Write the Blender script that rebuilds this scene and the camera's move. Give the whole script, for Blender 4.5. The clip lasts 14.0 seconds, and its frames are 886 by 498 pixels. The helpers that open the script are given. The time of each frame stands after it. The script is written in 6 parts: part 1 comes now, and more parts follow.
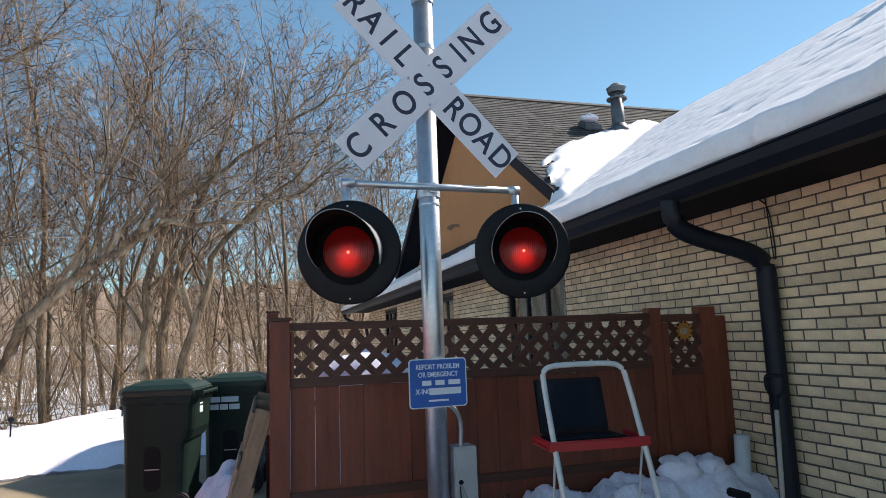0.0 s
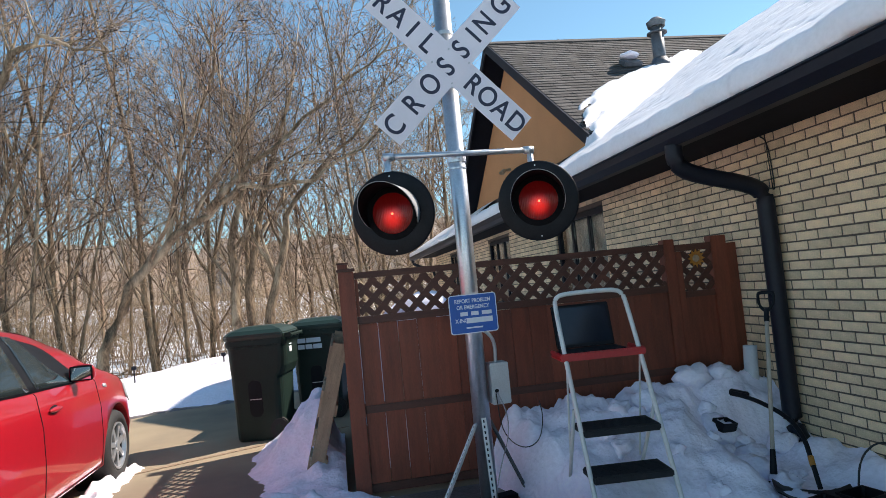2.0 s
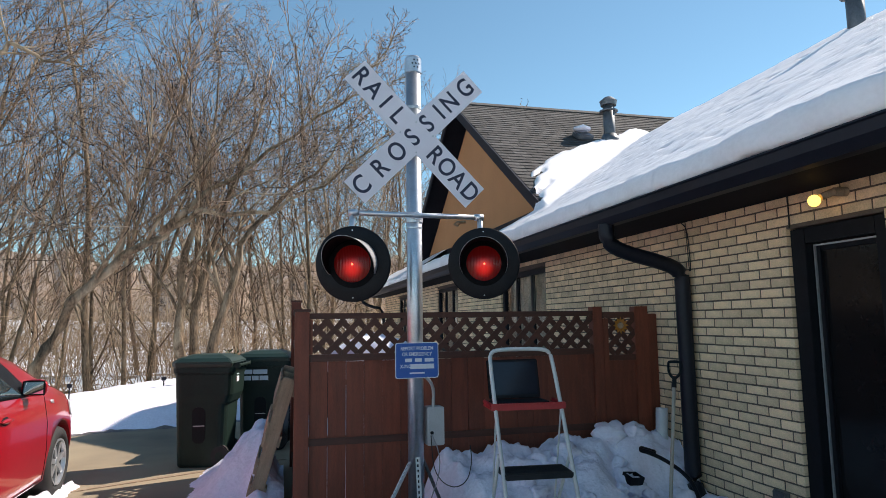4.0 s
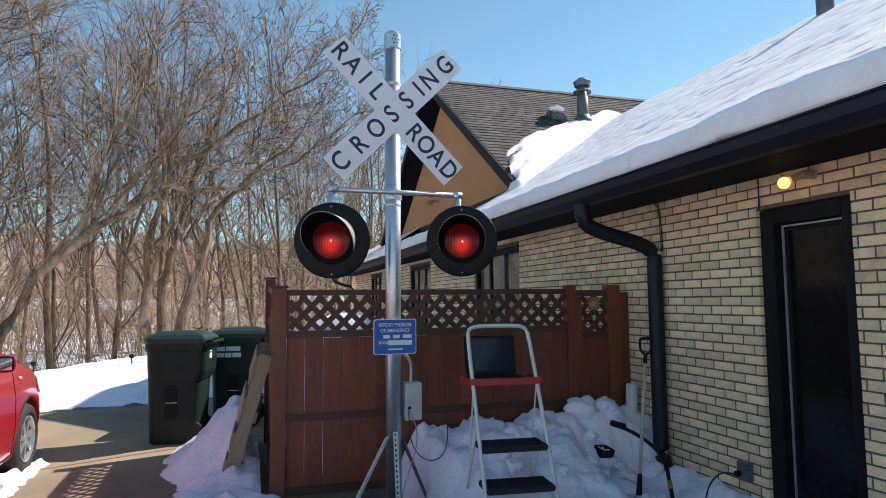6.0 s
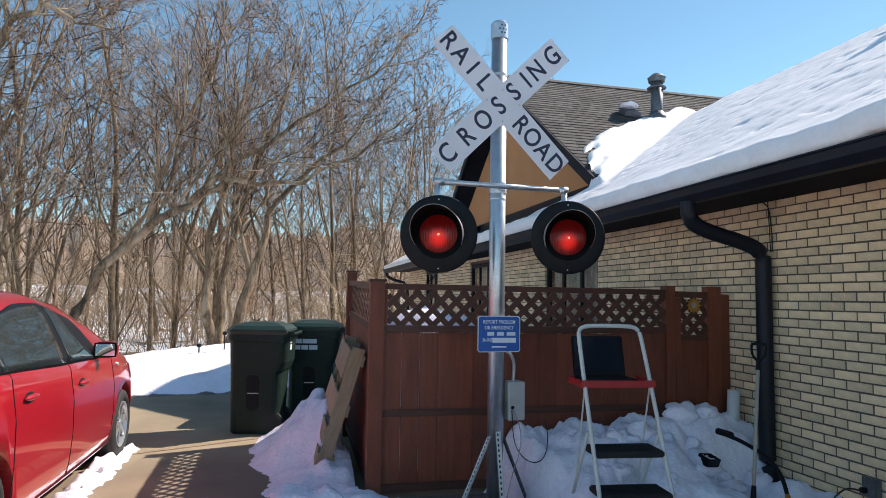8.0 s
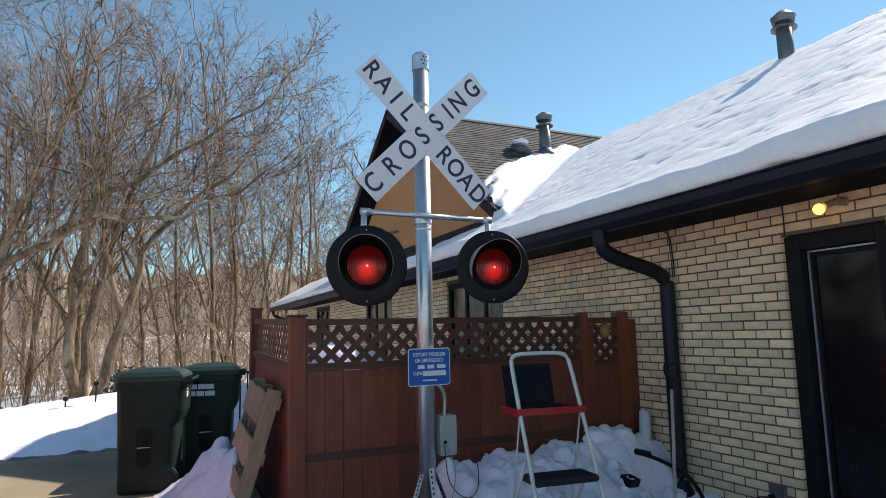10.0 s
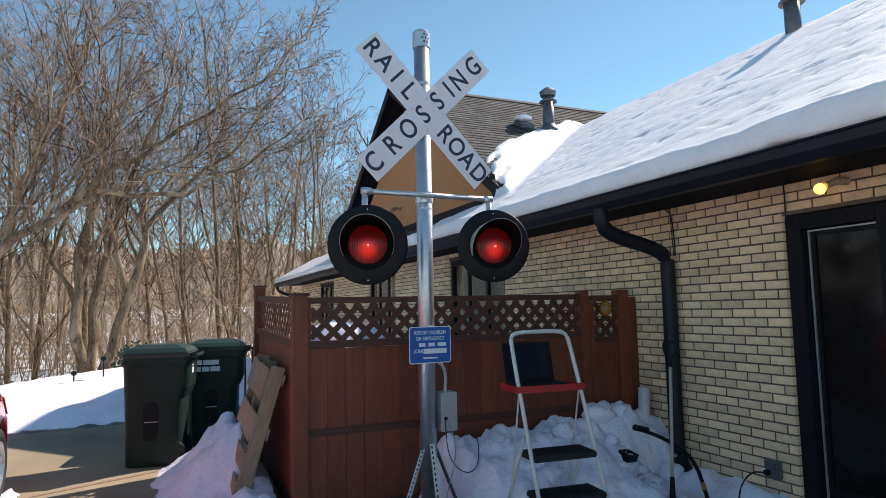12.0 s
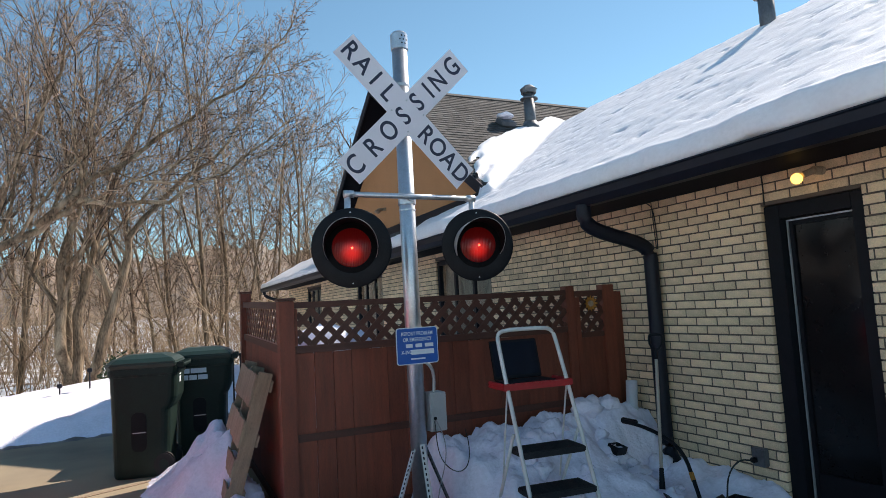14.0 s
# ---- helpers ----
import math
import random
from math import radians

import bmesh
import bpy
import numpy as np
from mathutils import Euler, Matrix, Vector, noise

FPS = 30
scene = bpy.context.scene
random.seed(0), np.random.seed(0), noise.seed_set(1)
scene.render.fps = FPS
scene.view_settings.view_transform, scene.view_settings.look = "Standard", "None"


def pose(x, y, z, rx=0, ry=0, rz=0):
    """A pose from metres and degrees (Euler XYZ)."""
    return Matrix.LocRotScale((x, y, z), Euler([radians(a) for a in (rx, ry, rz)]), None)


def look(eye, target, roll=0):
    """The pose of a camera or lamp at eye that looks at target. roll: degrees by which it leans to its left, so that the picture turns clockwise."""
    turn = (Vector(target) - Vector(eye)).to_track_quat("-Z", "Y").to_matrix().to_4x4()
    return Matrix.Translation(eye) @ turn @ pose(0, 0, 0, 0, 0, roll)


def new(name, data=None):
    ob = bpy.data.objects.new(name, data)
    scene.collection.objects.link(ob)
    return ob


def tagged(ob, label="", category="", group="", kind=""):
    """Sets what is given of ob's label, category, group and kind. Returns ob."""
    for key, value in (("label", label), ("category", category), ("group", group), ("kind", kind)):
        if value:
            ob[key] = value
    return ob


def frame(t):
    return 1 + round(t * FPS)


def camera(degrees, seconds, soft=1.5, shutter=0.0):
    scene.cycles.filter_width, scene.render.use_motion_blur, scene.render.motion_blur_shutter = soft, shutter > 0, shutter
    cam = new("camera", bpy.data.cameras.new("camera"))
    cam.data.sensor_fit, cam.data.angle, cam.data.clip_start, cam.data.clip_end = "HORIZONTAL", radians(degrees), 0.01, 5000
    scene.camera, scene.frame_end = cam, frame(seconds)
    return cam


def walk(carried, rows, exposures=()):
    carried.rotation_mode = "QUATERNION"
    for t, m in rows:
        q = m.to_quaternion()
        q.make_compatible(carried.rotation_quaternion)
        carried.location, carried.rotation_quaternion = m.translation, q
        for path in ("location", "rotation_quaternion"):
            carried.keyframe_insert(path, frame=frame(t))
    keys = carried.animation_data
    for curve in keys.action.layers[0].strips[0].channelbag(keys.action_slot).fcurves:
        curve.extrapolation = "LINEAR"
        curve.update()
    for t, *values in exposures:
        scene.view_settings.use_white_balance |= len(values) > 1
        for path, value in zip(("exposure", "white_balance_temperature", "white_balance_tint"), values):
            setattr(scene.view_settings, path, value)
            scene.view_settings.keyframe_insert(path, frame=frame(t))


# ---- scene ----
cam = camera(69.8, 14.0, soft=0.5)
PATH = [
    (0, (-0.902, -3.327, 1.475), (-0.346, -1.426, 1.751), -2.1),
    (0.5, (-0.887, -3.438, 1.474), (-0.406, -1.512, 1.72), -2.0),
    (1, (-0.982, -3.682, 1.47), (-0.666, -1.716, 1.655), 0.5),
    (1.5, (-0.911, -3.895, 1.437), (-0.608, -1.919, 1.517), -2.4),
    (2, (-0.85, -4.101, 1.455), (-0.513, -2.132, 1.562), -5.5),
    (2.5, (-1.015, -4.321, 1.484), (-0.704, -2.357, 1.694), -2.5),
    (3, (-1.031, -4.476, 1.518), (-0.75, -2.513, 1.781), -4.6),
    (3.5, (-0.949, -4.537, 1.518), (-0.521, -2.62, 1.892), 0.2),
    (3.7, (-0.941, -4.547, 1.514), (-0.478, -2.622, 1.8), -0.2),
    (5.8, (-0.987, -4.566, 1.516), (-0.431, -2.649, 1.644), -1.0),
    (6, (-1.011, -4.561, 1.499), (-0.428, -2.655, 1.66), -0.5),
    (6.5, (-0.957, -4.574, 1.521), (-0.348, -2.672, 1.629), -1.1),
    (7, (-0.963, -4.536, 1.482), (-0.585, -2.572, 1.504), 0.0),
    (7.5, (-1.252, -4.507, 1.466), (-0.765, -2.571, 1.587), -0.2),
    (8, (-1.434, -4.324, 1.486), (-0.97, -2.385, 1.64), 1.0),
    (8.5, (-1.466, -4.124, 1.493), (-1.022, -2.188, 1.724), -0.9),
    (9, (-1.618, -4.127, 1.472), (-1.014, -2.242, 1.76), 0.4),
    (9.2, (-1.722, -4.117, 1.456), (-0.899, -2.318, 1.751), -1.3),
    (11.5, (-1.701, -4.158, 1.487), (-0.912, -2.332, 1.693), -1.3),
    (12, (-1.704, -4.161, 1.489), (-0.897, -2.34, 1.676), -1.2),
    (12.5, (-1.697, -4.166, 1.49), (-0.862, -2.36, 1.691), -1.5),
    (13, (-1.695, -4.165, 1.491), (-0.853, -2.362, 1.69), -1.8),
    (13.5, (-1.699, -4.175, 1.492), (-0.86, -2.368, 1.668), -2.7),
    (14, (-1.691, -4.179, 1.495), (-0.847, -2.376, 1.678), -3.1),
]
walk(cam, [(t, look(eye, target, roll)) for t, eye, target, roll in PATH], [(t, stops, 7000, 16.0) for t, stops in ((0.0, 0.68), (1.0, 0.76), (2.0, 0.92), (2.5, 0.84), (3.5, 0.68), (6.0, 0.77), (7.5, 0.81), (8.5, 0.73), (9.0, 0.66), (11.5, 0.68), (14.0, 0.7))])

# ---- world, sun ----
SUN_TO = Vector((1.08, 0.32, 1.05)).normalized()
world = bpy.data.worlds.new("sky")
scene.world = world
world.use_nodes = True
wn = world.node_tree.nodes
sky = wn.new("ShaderNodeTexSky")
sky.sky_type = "NISHITA"
sky.sun_disc = False
sky.sun_elevation = math.asin(SUN_TO.z)
sky.sun_rotation = math.atan2(SUN_TO.x, SUN_TO.y)
sky.altitude = 1800
sky.air_density, sky.dust_density, sky.ozone_density = 1.0, 0.1, 1.0
wn["Background"].inputs["Strength"].default_value = 0.12
tint = wn.new("ShaderNodeMix")
tint.data_type, tint.blend_type = "RGBA", "MULTIPLY"
tint.inputs[0].default_value, tint.inputs[7].default_value = 1.0, (0.72, 0.98, 0.915, 1)
world.node_tree.links.new(sky.outputs[0], tint.inputs[6])
world.node_tree.links.new(tint.outputs[2], wn["Background"].inputs["Color"])
sun = new("sun", bpy.data.lights.new("sun", "SUN"))
sun.data.energy, sun.data.angle, sun.data.color = 4.2, radians(0.55), (1.0, 0.95, 0.86)
sun.rotation_euler = SUN_TO.to_track_quat("Z", "Y").to_euler()


# ---- materials ----
def mat(name, base, rough=0.6, metal=0.0, vary=0.12, scale=8.0, fine=60.0, bump=0.15, depth=0.004, spec=0.5, second=None, mask=(0.45, 0.6), rand=0.0, coat=0.0, stretch=(1, 1, 1), island=0.0):
    """A surface with a coarse and a fine variation, an optional second colour in patches and a fine relief."""
    m = bpy.data.materials.new(name)
    m.use_nodes = True
    n, l = m.node_tree.nodes, m.node_tree.links
    b = n["Principled BSDF"]
    b.inputs["Roughness"].default_value, b.inputs["Metallic"].default_value = rough, metal
    b.inputs["Specular IOR Level"].default_value = spec
    b.inputs["Coat Weight"].default_value = coat
    tc = n.new("ShaderNodeTexCoord")
    mp = n.new("ShaderNodeMapping")
    mp.inputs["Scale"].default_value = stretch
    l.new(tc.outputs["Object"], mp.inputs[0])
    big, small = n.new("ShaderNodeTexNoise"), n.new("ShaderNodeTexNoise")
    for t, s in ((big, scale), (small, fine)):
        t.inputs["Scale"].default_value, t.inputs["Detail"].default_value = s, 5
        l.new(mp.outputs[0], t.inputs["Vector"])
    add = n.new("ShaderNodeMath")
    add.operation = "ADD"
    l.new(big.outputs[0], add.inputs[0]), l.new(small.outputs[0], add.inputs[1])
    value = add.outputs[0]
    if rand or island:
        src = n.new("ShaderNodeObjectInfo").outputs["Random"] if rand else n.new("ShaderNodeNewGeometry").outputs["Random Per Island"]
        k = n.new("ShaderNodeMath")
        k.operation = "MULTIPLY_ADD"
        k.inputs[1].default_value, k.inputs[2].default_value = rand or island, -(rand or island) / 2
        l.new(src, k.inputs[0])
        s2 = n.new("ShaderNodeMath")
        l.new(value, s2.inputs[0]), l.new(k.outputs[0], s2.inputs[1])
        value = s2.outputs[0]
    r = n.new("ShaderNodeMapRange")
    r.inputs[1].default_value, r.inputs[2].default_value = 0.6, 1.4
    r.inputs[3].default_value, r.inputs[4].default_value = 1 - vary * 2, 1 + vary * 2
    l.new(value, r.inputs[0])
    col = n.new("ShaderNodeMix")
    col.data_type, col.blend_type = "RGBA", "MULTIPLY"
    col.inputs[0].default_value = 1.0
    col.inputs[6].default_value = (*base, 1)
    l.new(r.outputs[0], col.inputs[7])
    out = col.outputs[2]
    if second:
        patch = n.new("ShaderNodeTexNoise")
        patch.inputs["Scale"].default_value, patch.inputs["Detail"].default_value = scale * 0.4, 6
        l.new(mp.outputs[0], patch.inputs["Vector"])
        ramp = n.new("ShaderNodeMapRange")
        ramp.inputs[1].default_value, ramp.inputs[2].default_value = mask
        l.new(patch.outputs[0], ramp.inputs[0])
        mix = n.new("ShaderNodeMix")
        mix.data_type = "RGBA"
        l.new(ramp.outputs[0], mix.inputs[0]), l.new(out, mix.inputs[6])
        mix.inputs[7].default_value = (*second, 1)
        out = mix.outputs[2]
    l.new(out, b.inputs["Base Color"])
    if bump:
        bp = n.new("ShaderNodeBump")
        bp.inputs["Strength"].default_value, bp.inputs["Distance"].default_value = bump, depth
        l.new(value if not (rand or island) else add.outputs[0], bp.inputs["Height"])
        l.new(bp.outputs[0], b.inputs["Normal"])
    return m


def glow(name, colour, strength):
    m = bpy.data.materials.new(name)
    m.use_nodes = True
    b = m.node_tree.nodes["Principled BSDF"]
    b.inputs["Base Color"].default_value = (*colour, 1)
    b.inputs["Emission Color"].default_value = (*colour, 1)
    b.inputs["Emission Strength"].default_value = strength
    return m


M_SNOW = mat("snow", (0.87, 0.845, 0.955), 0.6, vary=0.06, scale=3.0, fine=34, bump=0.55, depth=0.016, spec=0.3)
M_ROOF_SNOW = mat("roof_snow", (0.88, 0.87, 0.9), 0.5, vary=0.03, scale=4, fine=38, bump=0.2, depth=0.01, spec=0.3, stretch=(1.5, 0.8, 1))
M_FLOOR_SNOW = mat("woodland_snow", (0.8, 0.82, 0.86), 0.7, vary=0.06, scale=1.2, fine=14, bump=0.4, depth=0.05, second=(0.2, 0.135, 0.085), mask=(0.55, 0.63))
M_DRIVE = mat("concrete_drive", (0.32, 0.255, 0.17), 0.85, vary=0.1, scale=1.3, fine=90, bump=0.3, depth=0.003, second=(0.17, 0.135, 0.1), mask=(0.42, 0.66))
M_WET = mat("wet_ground", (0.12, 0.11, 0.11), 0.35, vary=0.25, scale=4, fine=30, bump=0.5, depth=0.01)
M_BRICK = mat("buff_brick", (0.78, 0.58, 0.378), 0.85, vary=0.15, scale=9, fine=120, bump=0.5, depth=0.005, rand=0.5)
M_BRICK_FAR = mat("buff_brick_run", (0.78, 0.58, 0.378), 0.85, vary=0.15, scale=9, fine=120, bump=0.5, depth=0.005, island=0.5)
M_MORTAR = mat("mortar", (0.125, 0.095, 0.075), 0.95, vary=0.15, scale=12, fine=150, bump=0.4)
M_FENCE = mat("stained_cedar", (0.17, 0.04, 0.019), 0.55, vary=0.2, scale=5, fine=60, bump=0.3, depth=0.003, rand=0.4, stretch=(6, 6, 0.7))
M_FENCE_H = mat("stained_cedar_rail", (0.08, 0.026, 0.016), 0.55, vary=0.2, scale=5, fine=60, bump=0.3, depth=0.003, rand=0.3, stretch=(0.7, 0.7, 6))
M_TRIM = mat("dark_trim_paint", (0.007, 0.009, 0.017), 0.5, spec=0.3, vary=0.15, scale=3, fine=40, bump=0.08)
M_SOFFIT = mat("dark_soffit", (0.008, 0.009, 0.014), 0.8, spec=0.12, vary=0.15, scale=3, fine=40)
M_SHINGLE = mat("asphalt_shingle", (0.07, 0.065, 0.063), 0.95, vary=0.25, scale=6, fine=150, bump=0.6, depth=0.005, island=0.7)
M_STUCCO = mat("tan_stucco", (0.46, 0.222, 0.1), 0.9, vary=0.06, scale=1.5, fine=120, bump=0.35, depth=0.003)
M_GALV = mat("galvanised_steel", (0.54, 0.575, 0.62), 0.36, 0.85, vary=0.08, scale=18, fine=90, bump=0.06, depth=0.002)
M_ALU = mat("brushed_aluminium", (0.5, 0.52, 0.54), 0.45, 0.7, vary=0.08, scale=10, fine=120, bump=0.06, depth=0.002)
M_WHITE_SIGN = mat("white_sign_sheet", (0.73, 0.7, 0.75), 0.45, vary=0.03, scale=5, fine=160, bump=0.06, depth=0.001)
M_SIGN_BLACK = mat("black_legend", (0.018, 0.022, 0.05), 0.5, vary=0.1, bump=0.0)
M_BLUE = mat("blue_sign_sheet", (0.008, 0.1, 0.4), 0.4, vary=0.05, bump=0.03)
M_SIGN_WHITE = mat("white_legend", (0.7, 0.75, 0.8), 0.5, vary=0.03, bump=0.0)
M_BLACK = mat("matt_black_paint", (0.006, 0.007, 0.01), 0.5, spec=0.2, vary=0.2, scale=12, fine=90, bump=0.1, depth=0.002)
M_BLACK_IN = mat("black_visor_inside", (0.005, 0.005, 0.006), 0.75, spec=0.1, vary=0.2, scale=12, fine=90, bump=0.05)
# pale grey that puts the sun's gleam into the hood's outer colour
M_VISOR_SUNLIT = mat("visor_sunlit_grey", (0.34, 0.34, 0.35), 0.4, 0.0, vary=0.1, bump=0.05)
M_RUBBER = mat("tyre_rubber", (0.018, 0.018, 0.019), 0.75, vary=0.2, scale=9, fine=70, bump=0.3)
M_CEMENT = mat("ice_and_cement", (0.5, 0.54, 0.58), 0.6, vary=0.12, scale=9, fine=60, bump=0.4, depth=0.01, second=(0.3, 0.32, 0.34))
M_LADDER = mat("white_enamel_tube", (0.62, 0.62, 0.6), 0.35, vary=0.05, scale=8, fine=70, bump=0.05, second=(0.42, 0.4, 0.38), mask=(0.6, 0.8))
M_STEP = mat("black_ribbed_rubber", (0.012, 0.012, 0.014), 0.7, vary=0.2, scale=10, fine=90, bump=0.3)
M_RED_PLASTIC = mat("red_plastic", (0.42, 0.018, 0.022), 0.4, vary=0.08, bump=0.05)
M_DARK_PLASTIC = mat("dark_glossy_plastic", (0.012, 0.016, 0.026), 0.12, vary=0.1, bump=0.02)
M_BIN = mat("green_black_plastic", (0.007, 0.02, 0.015), 0.5, vary=0.2, scale=5, fine=90, bump=0.12, depth=0.002, spec=0.3, second=(0.016, 0.03, 0.025), mask=(0.55, 0.75))
M_BIN_LID = mat("green_plastic_lid", (0.014, 0.034, 0.026), 0.4, vary=0.12, scale=4, fine=90, bump=0.15, depth=0.002)
M_PALLET = mat("weathered_pallet_wood", (0.34, 0.25, 0.17), 0.85, vary=0.2, scale=6, fine=60, bump=0.5, depth=0.004, rand=0.3, stretch=(5, 5, 0.8))
M_CAR = mat("red_car_paint", (0.45, 0.007, 0.018), 0.3, 0.25, vary=0.03, scale=2, fine=20, bump=0.0, coat=1.0)
M_GLASS_DARK = mat("tinted_car_glass", (0.02, 0.028, 0.03), 0.04, vary=0.1, scale=1.5, fine=8, bump=0.0, spec=0.8)
M_WIN_GLASS = mat("window_glass", (0.008, 0.008, 0.009), 0.12, vary=0.1, bump=0.0, spec=0.25)
M_CURTAIN = mat("pale_curtain", (0.42, 0.4, 0.37), 0.85, vary=0.15, scale=4, fine=30, bump=0.3, depth=0.01, stretch=(1, 8, 0.3))
M_BARK = mat("grey_brown_bark", (0.19, 0.132, 0.083), 0.95, vary=0.45, scale=5, fine=26, bump=1.0, depth=0.035, second=(0.42, 0.325, 0.22), mask=(0.49, 0.64), stretch=(1, 1, 0.3))
# strong tone change from twig to twig imitates sunlit and shaded branches
M_TWIG = mat("bare_twigs", (0.19, 0.127, 0.087), 0.9, vary=0.46, scale=1.5, fine=9, bump=0.0, second=(0.42, 0.33, 0.24), mask=(0.57, 0.66), island=0.9)
M_BRUSH = mat("dry_brush", (0.24, 0.16, 0.1), 0.95, vary=0.45, scale=0.8, fine=7, bump=0.0, second=(0.52, 0.385, 0.245), mask=(0.46, 0.62))
M_HILL = mat("wooded_hillside", (0.25, 0.18, 0.132), 1.0, vary=0.3, scale=0.15, fine=1.2, bump=0.6, depth=0.6, second=(0.24, 0.2, 0.17))
M_BULB = glow("warm_bulb", (1.0, 0.62, 0.12), 1.8)
M_LED = glow("lamp_filament_glow", (1.0, 0.07, 0.03), 4.0)
M_YELLOW = mat("yellow_metal_petals", (0.42, 0.17, 0.02), 0.5, vary=0.15, bump=0.1)
M_CABLE = mat("black_cable", (0.015, 0.015, 0.016), 0.6, bump=0.0)
M_WHITE_CABLE = mat("grey_cable", (0.3, 0.3, 0.32), 0.6, bump=0.0)
M_PVC = mat("white_pvc", (0.6, 0.6, 0.62), 0.5, vary=0.05, bump=0.05)
M_SHAFT = mat("worn_wooden_shaft", (0.42, 0.37, 0.31), 0.7, vary=0.15, scale=5, fine=60, bump=0.1, stretch=(6, 6, 0.6))
M_EVERGREEN = mat("evergreen_leaves", (0.035, 0.06, 0.025), 0.7, vary=0.3, scale=6, fine=30, bump=0.0)

# red lenses with a moulded pattern, faintly lit from inside
M_LENS = bpy.data.materials.new("red_lens")
M_LENS.use_nodes = True
_n, _l = M_LENS.node_tree.nodes, M_LENS.node_tree.links
_b = _n["Principled BSDF"]
_b.inputs["Base Color"].default_value = (0.14, 0.006, 0.006, 1)
_b.inputs["Roughness"].default_value = 0.25
_b.inputs["Emission Color"].default_value = (1.0, 0.02, 0.015, 1)
_g, _m = _n.new("ShaderNodeVectorMath"), _n.new("ShaderNodeMapRange")
_g.operation = "LENGTH"
_m.interpolation_type = "SMOOTHERSTEP"
_m.inputs[1].default_value, _m.inputs[2].default_value, _m.inputs[3].default_value, _m.inputs[4].default_value = 0.005, 0.1, 0.55, 0.012
_tc, _w = _n.new("ShaderNodeTexCoord"), _n.new("ShaderNodeTexWave")
_w.wave_type, _w.bands_direction = "BANDS", "X"
_w.inputs["Scale"].default_value = 28
_bp = _n.new("ShaderNodeBump")
_bp.inputs["Strength"].default_value, _bp.inputs["Distance"].default_value = 0.45, 0.003
# glow centred low: the hood's shade on the upper lens is put in here
_o = _n.new("ShaderNodeVectorMath")
_o.inputs[1].default_value = (0, 0, 0.028)
_l.new(_tc.outputs["Object"], _o.inputs[0]), _l.new(_o.outputs[0], _g.inputs[0]), _l.new(_g.outputs["Value"], _m.inputs[0]), _l.new(_m.outputs[0], _b.inputs["Emission Strength"])
_l.new(_tc.outputs["Object"], _w.inputs["Vector"]), _l.new(_w.outputs[1], _bp.inputs["Height"]), _l.new(_bp.outputs[0], _b.inputs["Normal"])


# ---- building helpers ----
def part(name, bm, material, parent, label="", smooth=False, bev=0.0, kind=""):
    """Links a bmesh as one mesh object under a thing or a part."""
    if bev:
        bmesh.ops.bevel(bm, geom=[e for e in bm.edges if len(e.link_faces) == 2 and e.calc_face_angle(0) > 0.6], offset=bev, segments=2, affect="EDGES", clamp_overlap=True)
    me = bpy.data.meshes.new(name)
    bm.to_mesh(me)
    bm.free()
    return put(name, me, material, parent, label, smooth, kind)


def put(name, me, material, parent, label="", smooth=False, kind=""):
    if material and not me.materials:
        me.materials.append(material)
    if smooth:
        me.polygons.foreach_set("use_smooth", [True] * len(me.polygons))
    ob = new(name, me)
    if parent:
        ob.parent = parent
    if label or kind:
        tagged(ob, label, kind=kind)
    return ob


def thing(name, m, label, category, group="", kind=""):
    ob = new(name)
    ob.matrix_basis = m
    ob.empty_display_size = 0.1
    return tagged(ob, label, category, group, kind)


def box(bm, lo, hi, m=None):
    """An upright box between two corners, moved by m."""
    lo, hi = Vector(lo), Vector(hi)
    r = bmesh.ops.create_cube(bm, size=1.0)["verts"]
    for v in r:
        p = Vector(((v.co.x + 0.5) * (hi.x - lo.x) + lo.x, (v.co.y + 0.5) * (hi.y - lo.y) + lo.y, (v.co.z + 0.5) * (hi.z - lo.z) + lo.z))
        v.co = m @ p if m else p
    return r


def rod(bm, p0, p1, r0, r1=None, n=16, caps=True):
    p0, p1 = Vector(p0), Vector(p1)
    d = p1 - p0
    q = d.to_track_quat("Z", "Y").to_matrix().to_4x4()
    m = Matrix.Translation((p0 + p1) / 2) @ q
    return bmesh.ops.create_cone(bm, cap_ends=caps, segments=n, radius1=r0, radius2=r0 if r1 is None else r1, depth=d.length, matrix=m)["verts"]


